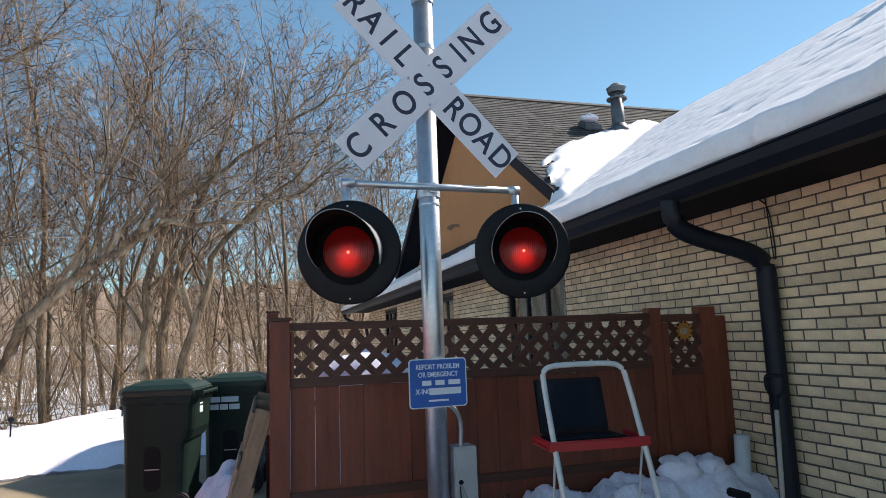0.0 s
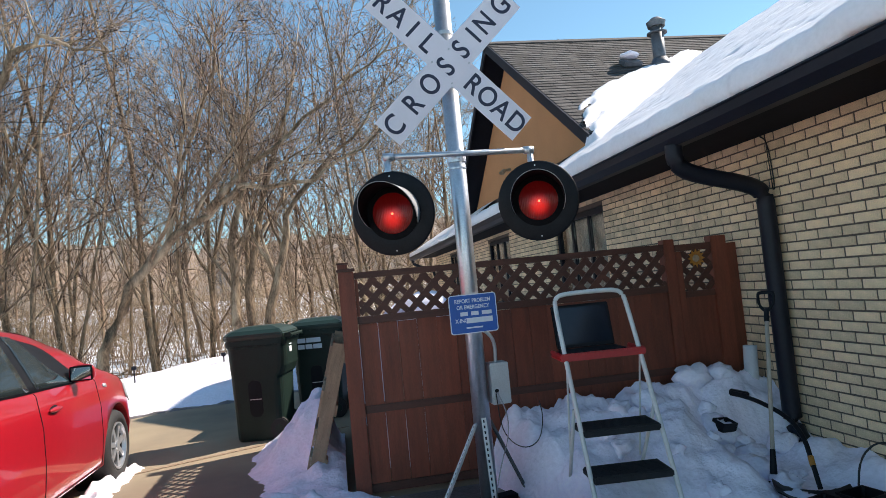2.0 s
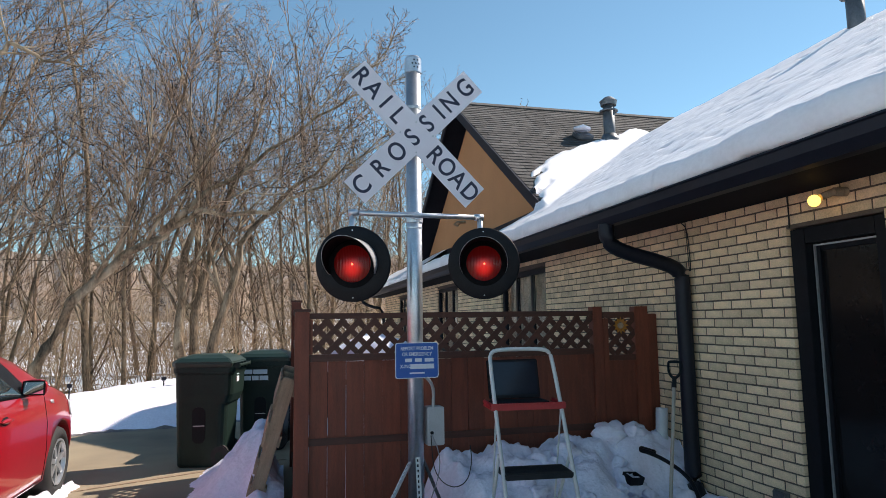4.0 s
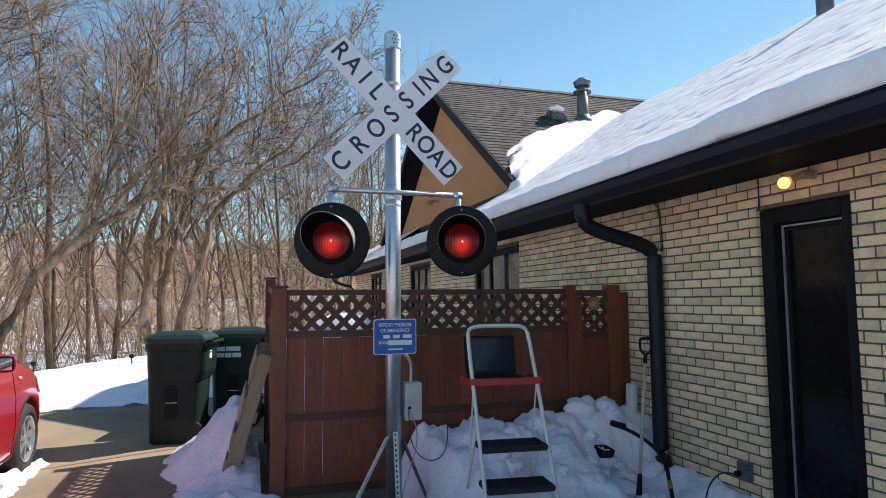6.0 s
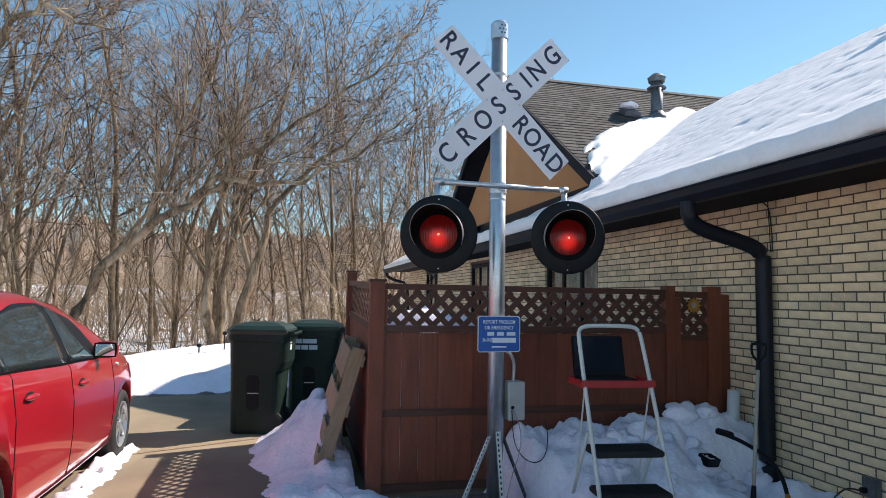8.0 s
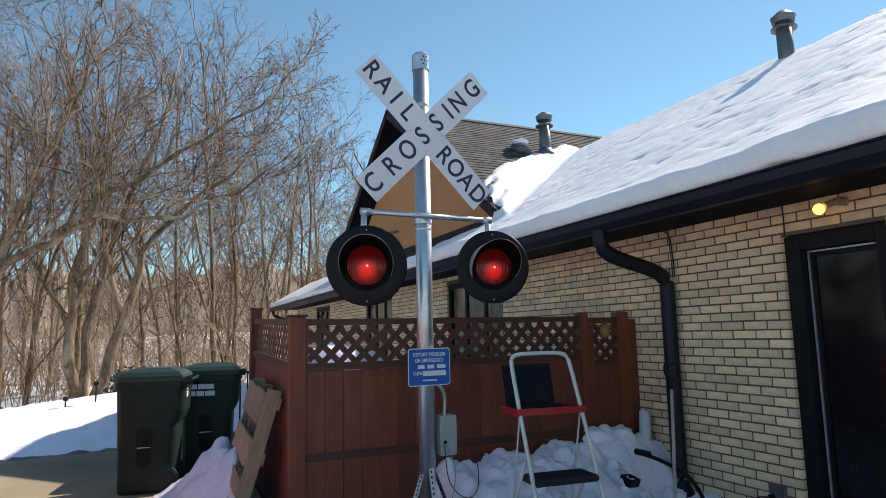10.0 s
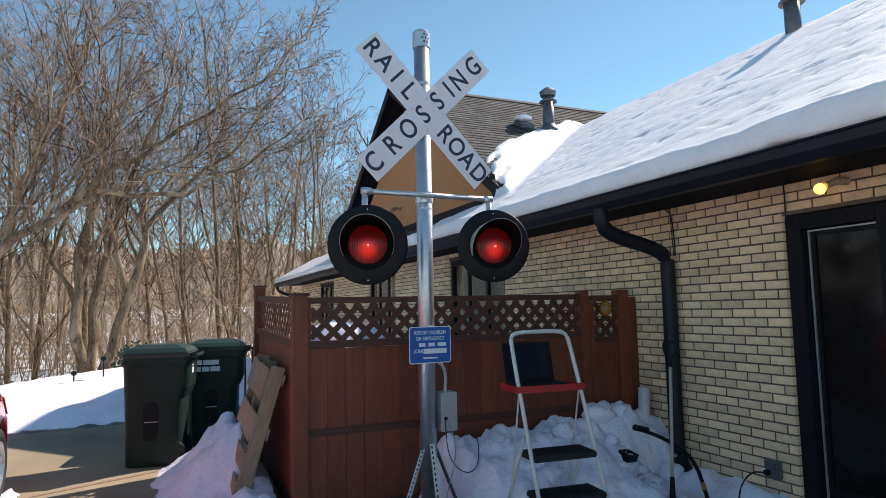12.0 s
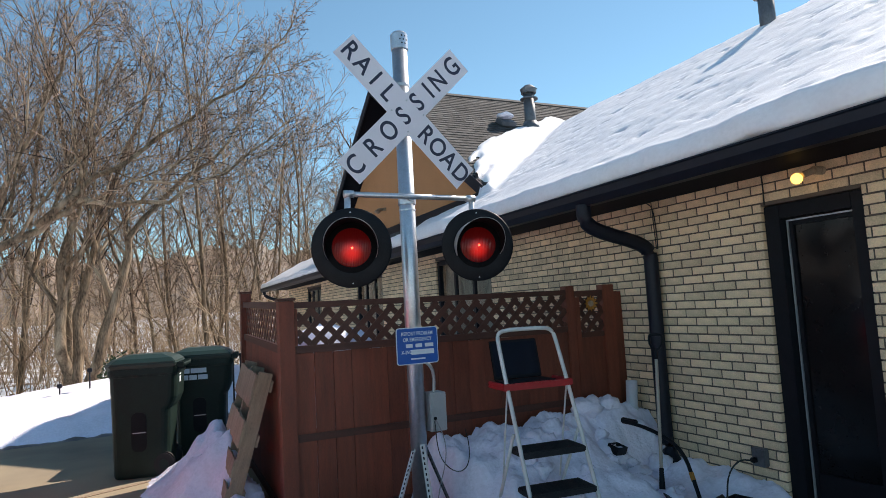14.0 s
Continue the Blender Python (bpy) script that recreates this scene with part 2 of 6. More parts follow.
def tubes(paths, sides):
    """Vertices and faces of tapered tubes along paths of (point, radius)."""
    vs, fs = [], []
    ring = [(math.cos(2 * math.pi * k / sides), math.sin(2 * math.pi * k / sides)) for k in range(sides)]
    for path in paths:
        base = len(vs)
        last = len(path) - 1
        for i, (p, r) in enumerate(path):
            a, b = path[max(i - 1, 0)][0], path[min(i + 1, last)][0]
            dx, dy, dz = b[0] - a[0], b[1] - a[1], b[2] - a[2]
            le = math.sqrt(dx * dx + dy * dy + dz * dz) or 1e-6
            dx, dy, dz = dx / le, dy / le, dz / le
            if abs(dz) < 0.9:
                h = math.hypot(dx, dy)
                ux, uy, uz = -dy / h, dx / h, 0.0
            else:
                h = math.hypot(dx, dz)
                ux, uy, uz = dz / h, 0.0, -dx / h
            wx, wy, wz = dy * uz - dz * uy, dz * ux - dx * uz, dx * uy - dy * ux
            for c, s in ring:
                vs.append((p[0] + r * (c * ux + s * wx), p[1] + r * (c * uy + s * wy), p[2] + r * (c * uz + s * wz)))
            if i:
                o = base + (i - 1) * sides
                for k in range(sides):
                    k2 = (k + 1) % sides
                    fs.append((o + k, o + k2, o + sides + k2, o + sides + k))
        fs.append(tuple(base + k for k in reversed(range(sides))))
        fs.append(tuple(base + last * sides + k for k in range(sides)))
    return vs, fs


def mesh(name, vs, fs):
    me = bpy.data.meshes.new(name)
    me.from_pydata(vs, [], fs)
    me.update()
    return me


def pipe(name, pts, r, material, parent, label="", sides=10, soft=4):
    """A bent round pipe through points, with softened bends."""
    pts = [Vector(p) for p in pts]
    for _ in range(soft and 2):
        out = [pts[0]]
        for a, b in zip(pts, pts[1:]):
            out += [a.lerp(b, 0.25), a.lerp(b, 0.75)]
        pts = out + [pts[-1]]
    return put(name, mesh(name, *tubes([[(p, r) for p in pts]], sides)), material, parent, label, True)


def field(name, x0, x1, y0, y1, step, height, material, parent=None, smooth=True, cut=None):
    """A sheet over a rectangle, whose height is a function of x and y; cells where cut says so are left out."""
    nx, ny = max(2, round((x1 - x0) / step)), max(2, round((y1 - y0) / step))
    vs = [(x0 + (x1 - x0) * i / nx, y0 + (y1 - y0) * j / ny) for j in range(ny + 1) for i in range(nx + 1)]
    vs = [(x, y, height(x, y)) for x, y in vs]
    fs = []
    for j in range(ny):
        for i in range(nx):
            a = j * (nx + 1) + i
            if cut and cut(*vs[a][:2]):
                continue
            fs.append((a, a + 1, a + nx + 2, a + nx + 1))
    return put(name, mesh(name, vs, fs), material, parent, "", smooth)


def fbm(x, y, z=0.0, octaves=4):
    return noise.fractal((x, y, z), 1.0, 2.0, octaves)


def ease(a, b, x):
    t = min(1, max(0, (x - a) / (b - a)))
    return t * t * (3 - 2 * t)


def letters(name, items, size, material, parent, label="", lift=0.0012, squeeze=1.0):
    """Flat lettering in the local xz plane that faces -y: items of (text, x, z, turn in degrees)."""
    bm = bmesh.new()
    for text, x, z, turn in items:
        cu = bpy.data.curves.new("legend", "FONT")
        cu.body, cu.size, cu.align_x, cu.align_y = text, size, "CENTER", "CENTER"
        cu.extrude, cu.offset = lift / 2, size * 0.014
        ob = new("legend", cu)
        me = bpy.data.meshes.new_from_object(ob.evaluated_get(bpy.context.evaluated_depsgraph_get()))
        me.transform(pose(x, 0, z) @ pose(0, 0, 0, 0, turn, 0) @ pose(0, 0, 0, 90) @ Matrix.Diagonal((squeeze, 1, 1, 1)))
        bm.from_mesh(me)
        bpy.data.objects.remove(ob)
        bpy.data.curves.remove(cu)
        bpy.data.meshes.remove(me)
    return part(name, bm, material, parent, label)


def clump(bm, c, r, seed, flat=0.75, sub=2, rough=0.35):
    """One uneven lump."""
    vs = bmesh.ops.create_icosphere(bm, subdivisions=sub, radius=1.0)["verts"]
    for v in vs:
        k = 1 + rough * fbm(v.co.x * 1.3 + seed, v.co.y * 1.3 - seed, v.co.z * 1.3, 3)
        v.co = Vector(c) + Vector((v.co.x * k * r, v.co.y * k * r, v.co.z * k * r * flat))


M_MIRROR = mat("mirror_glass", (0.8, 0.82, 0.84), 0.02, 1.0, vary=0.0, bump=0.0)
M_ALLOY = mat("silver_alloy", (0.55, 0.56, 0.58), 0.3, 0.7, vary=0.05, bump=0.02)


# ---- ground, driveway, banks of snow ----
def chunks(x, y, s):
    """Crumbled lumps: rounded tops with creases between them."""
    d = noise.voronoi((x * s + 0.4 * fbm(x * 3, y * 3), y * s, 3.3))[0]
    return min(0.5, d[1] - d[0])


def bank_edge(x):
    """Where the shovelled driveway ends and the snow bank begins."""
    return 5.55 + 0.24 * (max(x, -9) + 3.6) + 0.12 * fbm(x * 1.1, 3.0) if x < 1 else 6.65


def land(x, y):
    far = math.hypot(x, y)
    z = -0.12 - 0.75 * ease(9, 17, y) * ease(60, 30, far) if y > 0 else -0.12
    z += 0.25 * fbm(x * 0.12, y * 0.12) * ease(9, 16, abs(y))
    return z + 9.0 * ease(55, 260, far) + 1.5 * fbm(x * 0.02, y * 0.02) * ease(60, 150, far)


def rings():
    """A sheet of ground, finer near the middle, that reaches the horizon."""
    line = [0.0]
    while line[-1] < 2400:
        line.append(line[-1] + max(0.8, line[-1] * 0.09))
    line = [-v for v in reversed(line[1:])] + line
    n = len(line)
    vs = [(x, y + 8, land(x, y + 8)) for y in line for x in line]
    fs = [(j * n + i, j * n + i + 1, (j + 1) * n + i + 1, (j + 1) * n + i) for j in range(n - 1) for i in range(n - 1)]
    return mesh("ground", vs, fs)


tagged(put("ground", rings(), M_FLOOR_SNOW, None, smooth=True), "snowy woodland floor with brown leaf litter", "ground", kind="structure")

drive = thing("driveway", pose(0, 0, 0), "tan concrete driveway slabs, partly wet", "driveway", kind="structure")
bm = bmesh.new()
box(bm, (-14, -9, -0.14), (2.3, 7.6, 0.0))
part("slab", bm, M_DRIVE, drive, bev=0.008)
bm = bmesh.new()
box(bm, (-6.0, -0.032, -0.05), (1.35, 0.032, 0.006), pose(-2.1, 2.485, 0, 0, 0, 24.3))
part("joint", bm, M_PALLET, drive, "wooden expansion joint running slantwise between the slabs", bev=0.004)


def bank(x, y):
    e = y - bank_edge(x)
    h = 0.3 * ease(-0.05, 0.45, e) + 0.22 * ease(0.4, 3.2, e) - 0.9 * ease(4.2, 9.5, e)
    h -= 0.38 * ease(-1.8, -6.5, x) * ease(0.7, 3.0, e)
    return -0.05 + h + 0.05 * fbm(x * 0.9, y * 0.9) * ease(0, 0.5, e) + 0.016 * fbm(x * 5, y * 5)


tagged(field("snow_bank", -22, 2.2, 5.0, 16.0, 0.12, bank, M_SNOW, cut=lambda x, y: y - bank_edge(x) < -0.25),
       "long bank of sunlit snow beside the driveway", "snow bank", kind="structure")
tagged(field("dirt_edge", -16, 2.2, 4.9, 7.3, 0.08, lambda x, y: 0.03 + 0.03 * fbm(x * 6, y * 6) - 0.5 * abs(y - bank_edge(x) - 0.02), M_WET, cut=lambda x, y: abs(y - bank_edge(x)) > 0.2),
       "dark wet grit along the snow bank", "dirt", kind="structure")


def mound_left(x, y):
    h = 0.4 * ease(-1.85 + 0.12 * fbm(y * 2, 1), -1.15, x) * ease(-0.93, -1.08, x) * ease(1.05, 1.6, y + 0.3 * (x + 1.2)) * ease(3.3, 2.2, y)
    h += 0.115 * ease(-1.72, -1.25, x + 0.1 * fbm(y * 3, 4)) * ease(-0.55, -0.95, x + 0.15 * fbm(y * 4, 1)) * ease(-0.3, 0.3, y + 0.12 * fbm(x * 3, 8)) * ease(2.0, 1.0, y)
    h += 0.1 * ease(-1.25, -1.05, x) * ease(0.6, 1.2, y) * ease(3.0, 2.2, y)
    return -0.035 + h * (1 + 0.3 * fbm(x * 3, y * 3)) + min(1, h * 4) * (0.05 * fbm(x * 7, y * 7) + 0.06 * chunks(x, y, 6)) + 0.012 * fbm(x * 20, y * 20)


tagged(field("snow_mound", -1.95, -0.2, -0.5, 3.4, 0.035, mound_left, M_SNOW, cut=lambda x, y: x > -0.9 and y > 0.42), "shovelled snow heaped against the fence panel", "snow heap", kind="stuff")


def pile_right(x, y):
    top = 0.56 + 0.09 * fbm(x * 2.3, 5) + 0.06 * ease(1.1, 1.6, x)
    k = ease(0.06, 0.34, x + 0.3 * (y - 0.4)) * ease(-1.25 + 0.25 * fbm(x * 1.5, 2), 0.33, y) * (1 - 0.82 * ease(1.35, 1.72, x) * ease(0.4, -0.15, y))
    h = top * k + (0.13 + 0.05 * fbm(x * 5, y * 5)) * ease(1.98, 2.2, x + 0.1 * fbm(y * 3, 2)) * ease(-1.35, -0.9, y) * ease(0.2, -0.3, y)
    return -0.03 + h + (0.03 + 0.16 * k) * fbm(x * 3.2, y * 3.2) * 0.6 + k * (0.025 * fbm(x * 8, y * 8) + 0.08 * chunks(x, y, 3.6) + 0.022 * chunks(x + 3, y, 9) - 0.05) + 0.012 * fbm(x * 24, y * 24) - 0.3 * ease(-0.5, -0.8, y) * ease(1.15, 0.9, x) * k


tagged(field("snow_pile", 0.05, 2.32, -1.7, 0.47, 0.022, pile_right, M_SNOW), "lumpy heap of shovelled snow in the fence corner", "snow heap", kind="stuff")


def thin_snow(x, y):
    patch = 0.7 * fbm(x * 1.5 + 4, y * 1.5, 0, 5) + 0.55 * fbm(x * 4.5, y * 4.5, 2, 4)
    near_base = math.exp(-((x - 0.05) ** 2 + (y - 0.1) ** 2) / 0.35)
    return 0.012 + 0.035 * patch - 0.06 * near_base - 0.09 * ease(-1.0, -1.75, x + 0.15 * fbm(y * 2, 0)) + 0.006 * fbm(x * 12, y * 12) - 0.09 * ease(-2.3, -3.35, y + 0.4 * fbm(x * 1.1, 9.0))


tagged(field("trodden_snow", -2.1, 2.3, -3.4, 0.45, 0.032, thin_snow, M_SNOW), "thin trodden snow over wet concrete", "snow", kind="stuff")
tagged(field("wet_patch", -1.2, 2.3, -3.4, 0.44, 0.1, lambda x, y: 0.006 - 0.05 * ease(-2.7, -3.3, y + 0.5 * fbm(x * 1.1, 4.0)), M_WET), "dark wet ice round the signal's foot", "ice", kind="structure")


def strip_by_car(x, y):
    mid = -2.9 + 0.06 * fbm(y * 1.2, 7)
    w = 0.14 + 0.07 * fbm(y * 1.7, 3) + 0.05 * fbm(y * 7, 5)
    k = ease(w, w * 0.55, abs(x - mid)) * ease(2.55, 2.2, y)
    return -0.03 + 0.07 * k + k * (0.07 * fbm(x * 6, y * 6) + 0.08 * chunks(x, y, 7))


tagged(field("snow_ridge", -3.5, -2.3, -4.5, 2.7, 0.03, strip_by_car, M_SNOW), "low ridge of ploughed snow beside the car", "snow ridge", kind="stuff")
RNG = random.Random(5)
SPOTS = [(RNG.uniform(-2.35, -1.05), RNG.uniform(-0.75, -0.15), RNG.uniform(0.025, 0.07)) for _ in range(34)]
SPOTS += [(-1.86, 0.12, 0.15), (-1.62, 0.02, 0.14), (-1.38, 0.36, 0.16), (-1.3, 0.28, 0.12), (-1.72, -0.2, 0.12), (-1.98, -0.32, 0.11), (-1.55, -0.28, 0.12),
         (-1.8, -0.42, 0.1), (-2.1, -0.18, 0.08), (-1.35, -0.4, 0.1), (-1.62, -0.5, 0.12), (-2.2, -0.5, 0.07), (-1.15, 0.3, 0.14), (-2.05, -0.62, 0.1), (-1.2, -0.6, 0.09)]
for i, (x, y, r) in enumerate(SPOTS):
    bm = bmesh.new()
    clump(bm, (0, 0, r * 0.3), r * RNG.uniform(0.8, 1.05), i * 3.1, 0.7, 3, 0.6)
    ob = part("snow_clod", bm, M_SNOW, None, smooth=True)
    ob.location = (x, y, 0)
    tagged(ob, "broken clod of packed snow on the concrete", "snow clod", "snow clods on the driveway")
for i in range(26):
    x, y = RNG.uniform(0.75, 2.15), RNG.uniform(-0.9, 0.4)
    r = RNG.uniform(0.04, 0.12)
    bm = bmesh.new()
    clump(bm, (0, 0, 0), r, i * 2.3 + 40, 0.8, 3, 0.6)
    ob = part("snow_clod", bm, M_SNOW, None, smooth=True)
    ob.location = (x, y, pile_right(x, y) + r * 0.15)
    tagged(ob, "chunk of packed snow on the heap", "snow clod", "snow clods on the heap")


# ---- house ----
WX, TOP = 2.33, 2.32
EAVE_X, EAVE_Z, PITCH = 1.66, 2.4, 0.6
RIDGE_X = 5.57
FAR_Y = 16.4
CG_Y, CG_HALF, CG_PITCH, CG_LOW = 6.98, 4.3, 0.655, 2.93


def main_roof(x, y):
    return EAVE_Z + PITCH * min(x - EAVE_X, 2 * RIDGE_X - EAVE_X - x, FAR_Y - y + 0.05)


def cross_roof(y):
    return CG_LOW + CG_PITCH * (CG_HALF - abs(y - CG_Y))


house = thing("house", pose(0, 0, 0), "single-storey buff brick house with dark trim and snowy roof", "house")
OPEN = [(-5.4, -2.07, -0.2, 2.2), (-1.75, -1.03, 0.04, 2.09), (3.0, 4.72, 0.9, 2.2), (7.2, 8.85, 0.9, 2.2), (11.9, 13.5, 0.9, 2.2)]
# backing of mortar, in pieces that butt round the openings
REC = 0.005


def wall_piece(y0, y1, z0, z1):
    bm = bmesh.new()
    box(bm, (WX + REC, y0, z0), (WX + 0.26, y1, z1))
    return part("wall", bm, M_MORTAR, house, "buff brick wall with dark mortar joints")


ys, piers = -6.0, []
for a, b, z0, z1 in OPEN:
    a, b = a - 0.008, b + 0.008
    piers.append(wall_piece(ys, a, -0.2, TOP))
    wall_piece(a, b, z1 + 0.008, TOP)
    if z0 > 0:
        wall_piece(a, b, -0.2, z0 - 0.008)
    ys = b
piers.append(wall_piece(ys, 16.0, -0.2, TOP))
wall = piers[2]
bm = bmesh.new()
box(bm, (WX + 0.26, 15.75, -0.2), (9, 16.0, TOP))
box(bm, (WX + 0.26, -6.0, -0.2), (9, -5.75, TOP))
box(bm, (8.75, -5.75, -0.2), (9, 15.75, TOP))
part("back_wall", bm, M_BRICK_FAR, house)
bm = bmesh.new()
box(bm, (WX + 0.8, -5.75, -0.2), (WX + 0.82, 15.75, TOP))
part("inner_partition", bm, M_SOFFIT, house)
bm = bmesh.new()
box(bm, (WX + 0.1, -5.4, -0.15), (WX + 0.14, -2.09, 2.18))
for k in range(4):
    box(bm, (WX + 0.085, -5.38, -0.12 + 0.57 * k), (WX + 0.105, -2.12, 0.4 + 0.57 * k))
part("garage_door", bm, M_TRIM, house, "dark panelled garage door", bev=0.006)

# roofs
main = field("roof", EAVE_X - 0.02, 2 * RIDGE_X - EAVE_X, -6.4, FAR_Y, 0.1956, main_roof, M_SHINGLE, house, False)
m = main.modifiers.new("thick", "SOLIDIFY")
m.thickness, m.offset = 0.08, -1
gr = thing("cross_gable", pose(0, 0, 0), "", "")
gr.parent = house
GX, RX = 2.62, 2.2
bm = bmesh.new()
zb = 2.72
vs = [bm.verts.new(p) for p in ((GX, CG_Y - CG_HALF + 0.35, zb), (GX, CG_Y + CG_HALF - 0.35, zb), (GX, CG_Y + CG_HALF - 0.35, cross_roof(CG_Y + CG_HALF - 0.35) - 0.05), (GX, CG_Y, cross_roof(CG_Y) - 0.05), (GX, CG_Y - CG_HALF + 0.35, cross_roof(CG_Y - CG_HALF + 0.35) - 0.05))]
f = bm.faces.new(vs)
ext = bmesh.ops.extrude_face_region(bm, geom=[f])["geom"]
for v in ext:
    if isinstance(v, bmesh.types.BMVert):
        v.co.x += 0.2
bmesh.ops.recalc_face_normals(bm, faces=bm.faces)
part("gable_wall", bm, M_STUCCO, gr, "tan stucco gable wall")
bm = bmesh.new()
box(bm, (GX - 0.03, CG_Y - CG_HALF + 0.2, 2.85), (GX - 0.004, CG_Y + CG_HALF - 0.2, 3.1))
part("gable_skirt", bm, M_TRIM, gr, "dark board along the gable's foot")
for s in (-1, 1):
    sheath, barge, soff = bmesh.new(), bmesh.new(), bmesh.new()
    a = math.atan(CG_PITCH)
    ln = CG_HALF / math.cos(a) - 0.02
    m4 = Matrix.Translation((0, CG_Y, cross_roof(CG_Y))) @ Matrix.Rotation(-s * a, 4, "X")
    lo, hi = (0, ln) if s > 0 else (-ln, 0)
    box(sheath, (RX, lo, -0.06), (9.2, hi, 0.0), m4)
    part("sheathing", sheath, M_SOFFIT, gr)
    box(barge, (RX - 0.03, lo, -0.14), (RX - 0.003, hi, 0.005), m4)
    part("barge_board", barge, M_TRIM, gr, "dark barge board along the gable")
    box(soff, (RX, lo, -0.1), (GX - 0.004, hi, -0.062), m4)
    part("gable_soffit", soff, M_SOFFIT, gr)
    # overlapping courses of shingles
    vs, fs = [], []
    rng = random.Random(11 + s)
    rows = int(ln / 0.135)
    for r in range(rows):
        y0 = ln - (r + 1) * 0.135
        x = RX - rng.uniform(0, 0.25)
        while x < 9.1:
            w = rng.choice((0.16, 0.22, 0.3, 0.33))
            lift = rng.uniform(0.0, 0.003)
            o = len(vs)
            xa, xb = max(x, RX) + 0.003, min(x + w, 9.15) - 0.003
            if xb - xa > 0.02:
                for px, py, pz in ((xa, y0 + 0.135 + 0.006, 0.012 + lift), (xb, y0 + 0.135 + 0.006, 0.012 + lift), (xb, y0, 0.004), (xa, y0, 0.004), (xa, y0 + 0.141, 0.0), (xb, y0 + 0.141, 0.0)):
                    vs.append(tuple(m4 @ Vector((px, s * py, pz))))
                fs += [(o, o + 1, o + 2, o + 3), (o + 4, o + 5, o + 1, o)]
            x += w
    put("shingles", mesh("shingles", vs, fs), M_SHINGLE, gr, "weathered grey-brown asphalt shingles", kind="stuff")
bm = bmesh.new()
for s in (-1, 1):
    box(bm, (RX, 0 if s > 0 else -0.16, 0.0), (9.1, 0.16 if s > 0 else 0, 0.02), Matrix.Translation((0, CG_Y, cross_roof(CG_Y) + 0.014)) @ Matrix.Rotation(-s * math.atan(CG_PITCH), 4, "X"))
part("ridge_cap", bm, M_SHINGLE, gr)

# eaves: fascia, soffit and gutter
bm = bmesh.new()
box(bm, (EAVE_X, -6.4, 2.27), (EAVE_X + 0.025, FAR_Y, 2.4))
part("fascia", bm, M_TRIM, house, "dark painted fascia board")
bm = bmesh.new()
box(bm, (EAVE_X + 0.01, -6.4, 2.315), (WX + 0.3, FAR_Y - 0.1, 2.345))
part("soffit", bm, M_SOFFIT, house)
bm = bmesh.new()
box(bm, (WX + 0.31, -5.9, 2.33), (8.9, 15.9, 2.36))
tagged(part("ceiling", bm, M_SOFFIT, None), "plain dark ceiling inside the house", "ceiling", kind="structure")
bm = bmesh.new()
prof = [(0, 0.0), (-0.07, 0.0), (-0.115, 0.05), (-0.12, 0.105), (-0.132, 0.112), (-0.128, 0.122), (-0.112, 0.114), (-0.105, 0.05), (-0.066, 0.01), (0, 0.01)]
ends = []
for y in (-6.4, FAR_Y + 0.1):
    ends.append([bm.verts.new((EAVE_X - 0.002 + x, y, 2.265 + z)) for x, z in prof])
for i in range(len(prof)):
    j = (i + 1) % len(prof)
    bm.faces.new((ends[0][i], ends[0][j], ends[1][j], ends[1][i]))
bm.faces.new(ends[0]), bm.faces.new(list(reversed(ends[1])))
bmesh.ops.recalc_face_normals(bm, faces=bm.faces)
part("gutter", bm, M_TRIM, house, "dark painted metal gutter")
pipe("downspout", [(1.6, 0.06, 2.28), (1.6, 0.06, 2.14), (1.72, 0.06, 2.06), (2.14, 0.04, 1.96), (2.255, 0.03, 1.88), (2.255, 0.03, 1.7), (2.255, 0.03, 0.5), (2.255, 0.03, 0.22), (2.22, -0.12, 0.08)], 0.062, M_TRIM, house, "dark painted downspout with two elbows", 12)
pipe("far_downspout", [(1.6, 16.1, 2.28), (1.6, 16.1, 2.15), (1.9, 15.9, 2.0), (2.26, 15.8, 1.95), (2.26, 15.8, 0.3)], 0.05, M_TRIM, house)

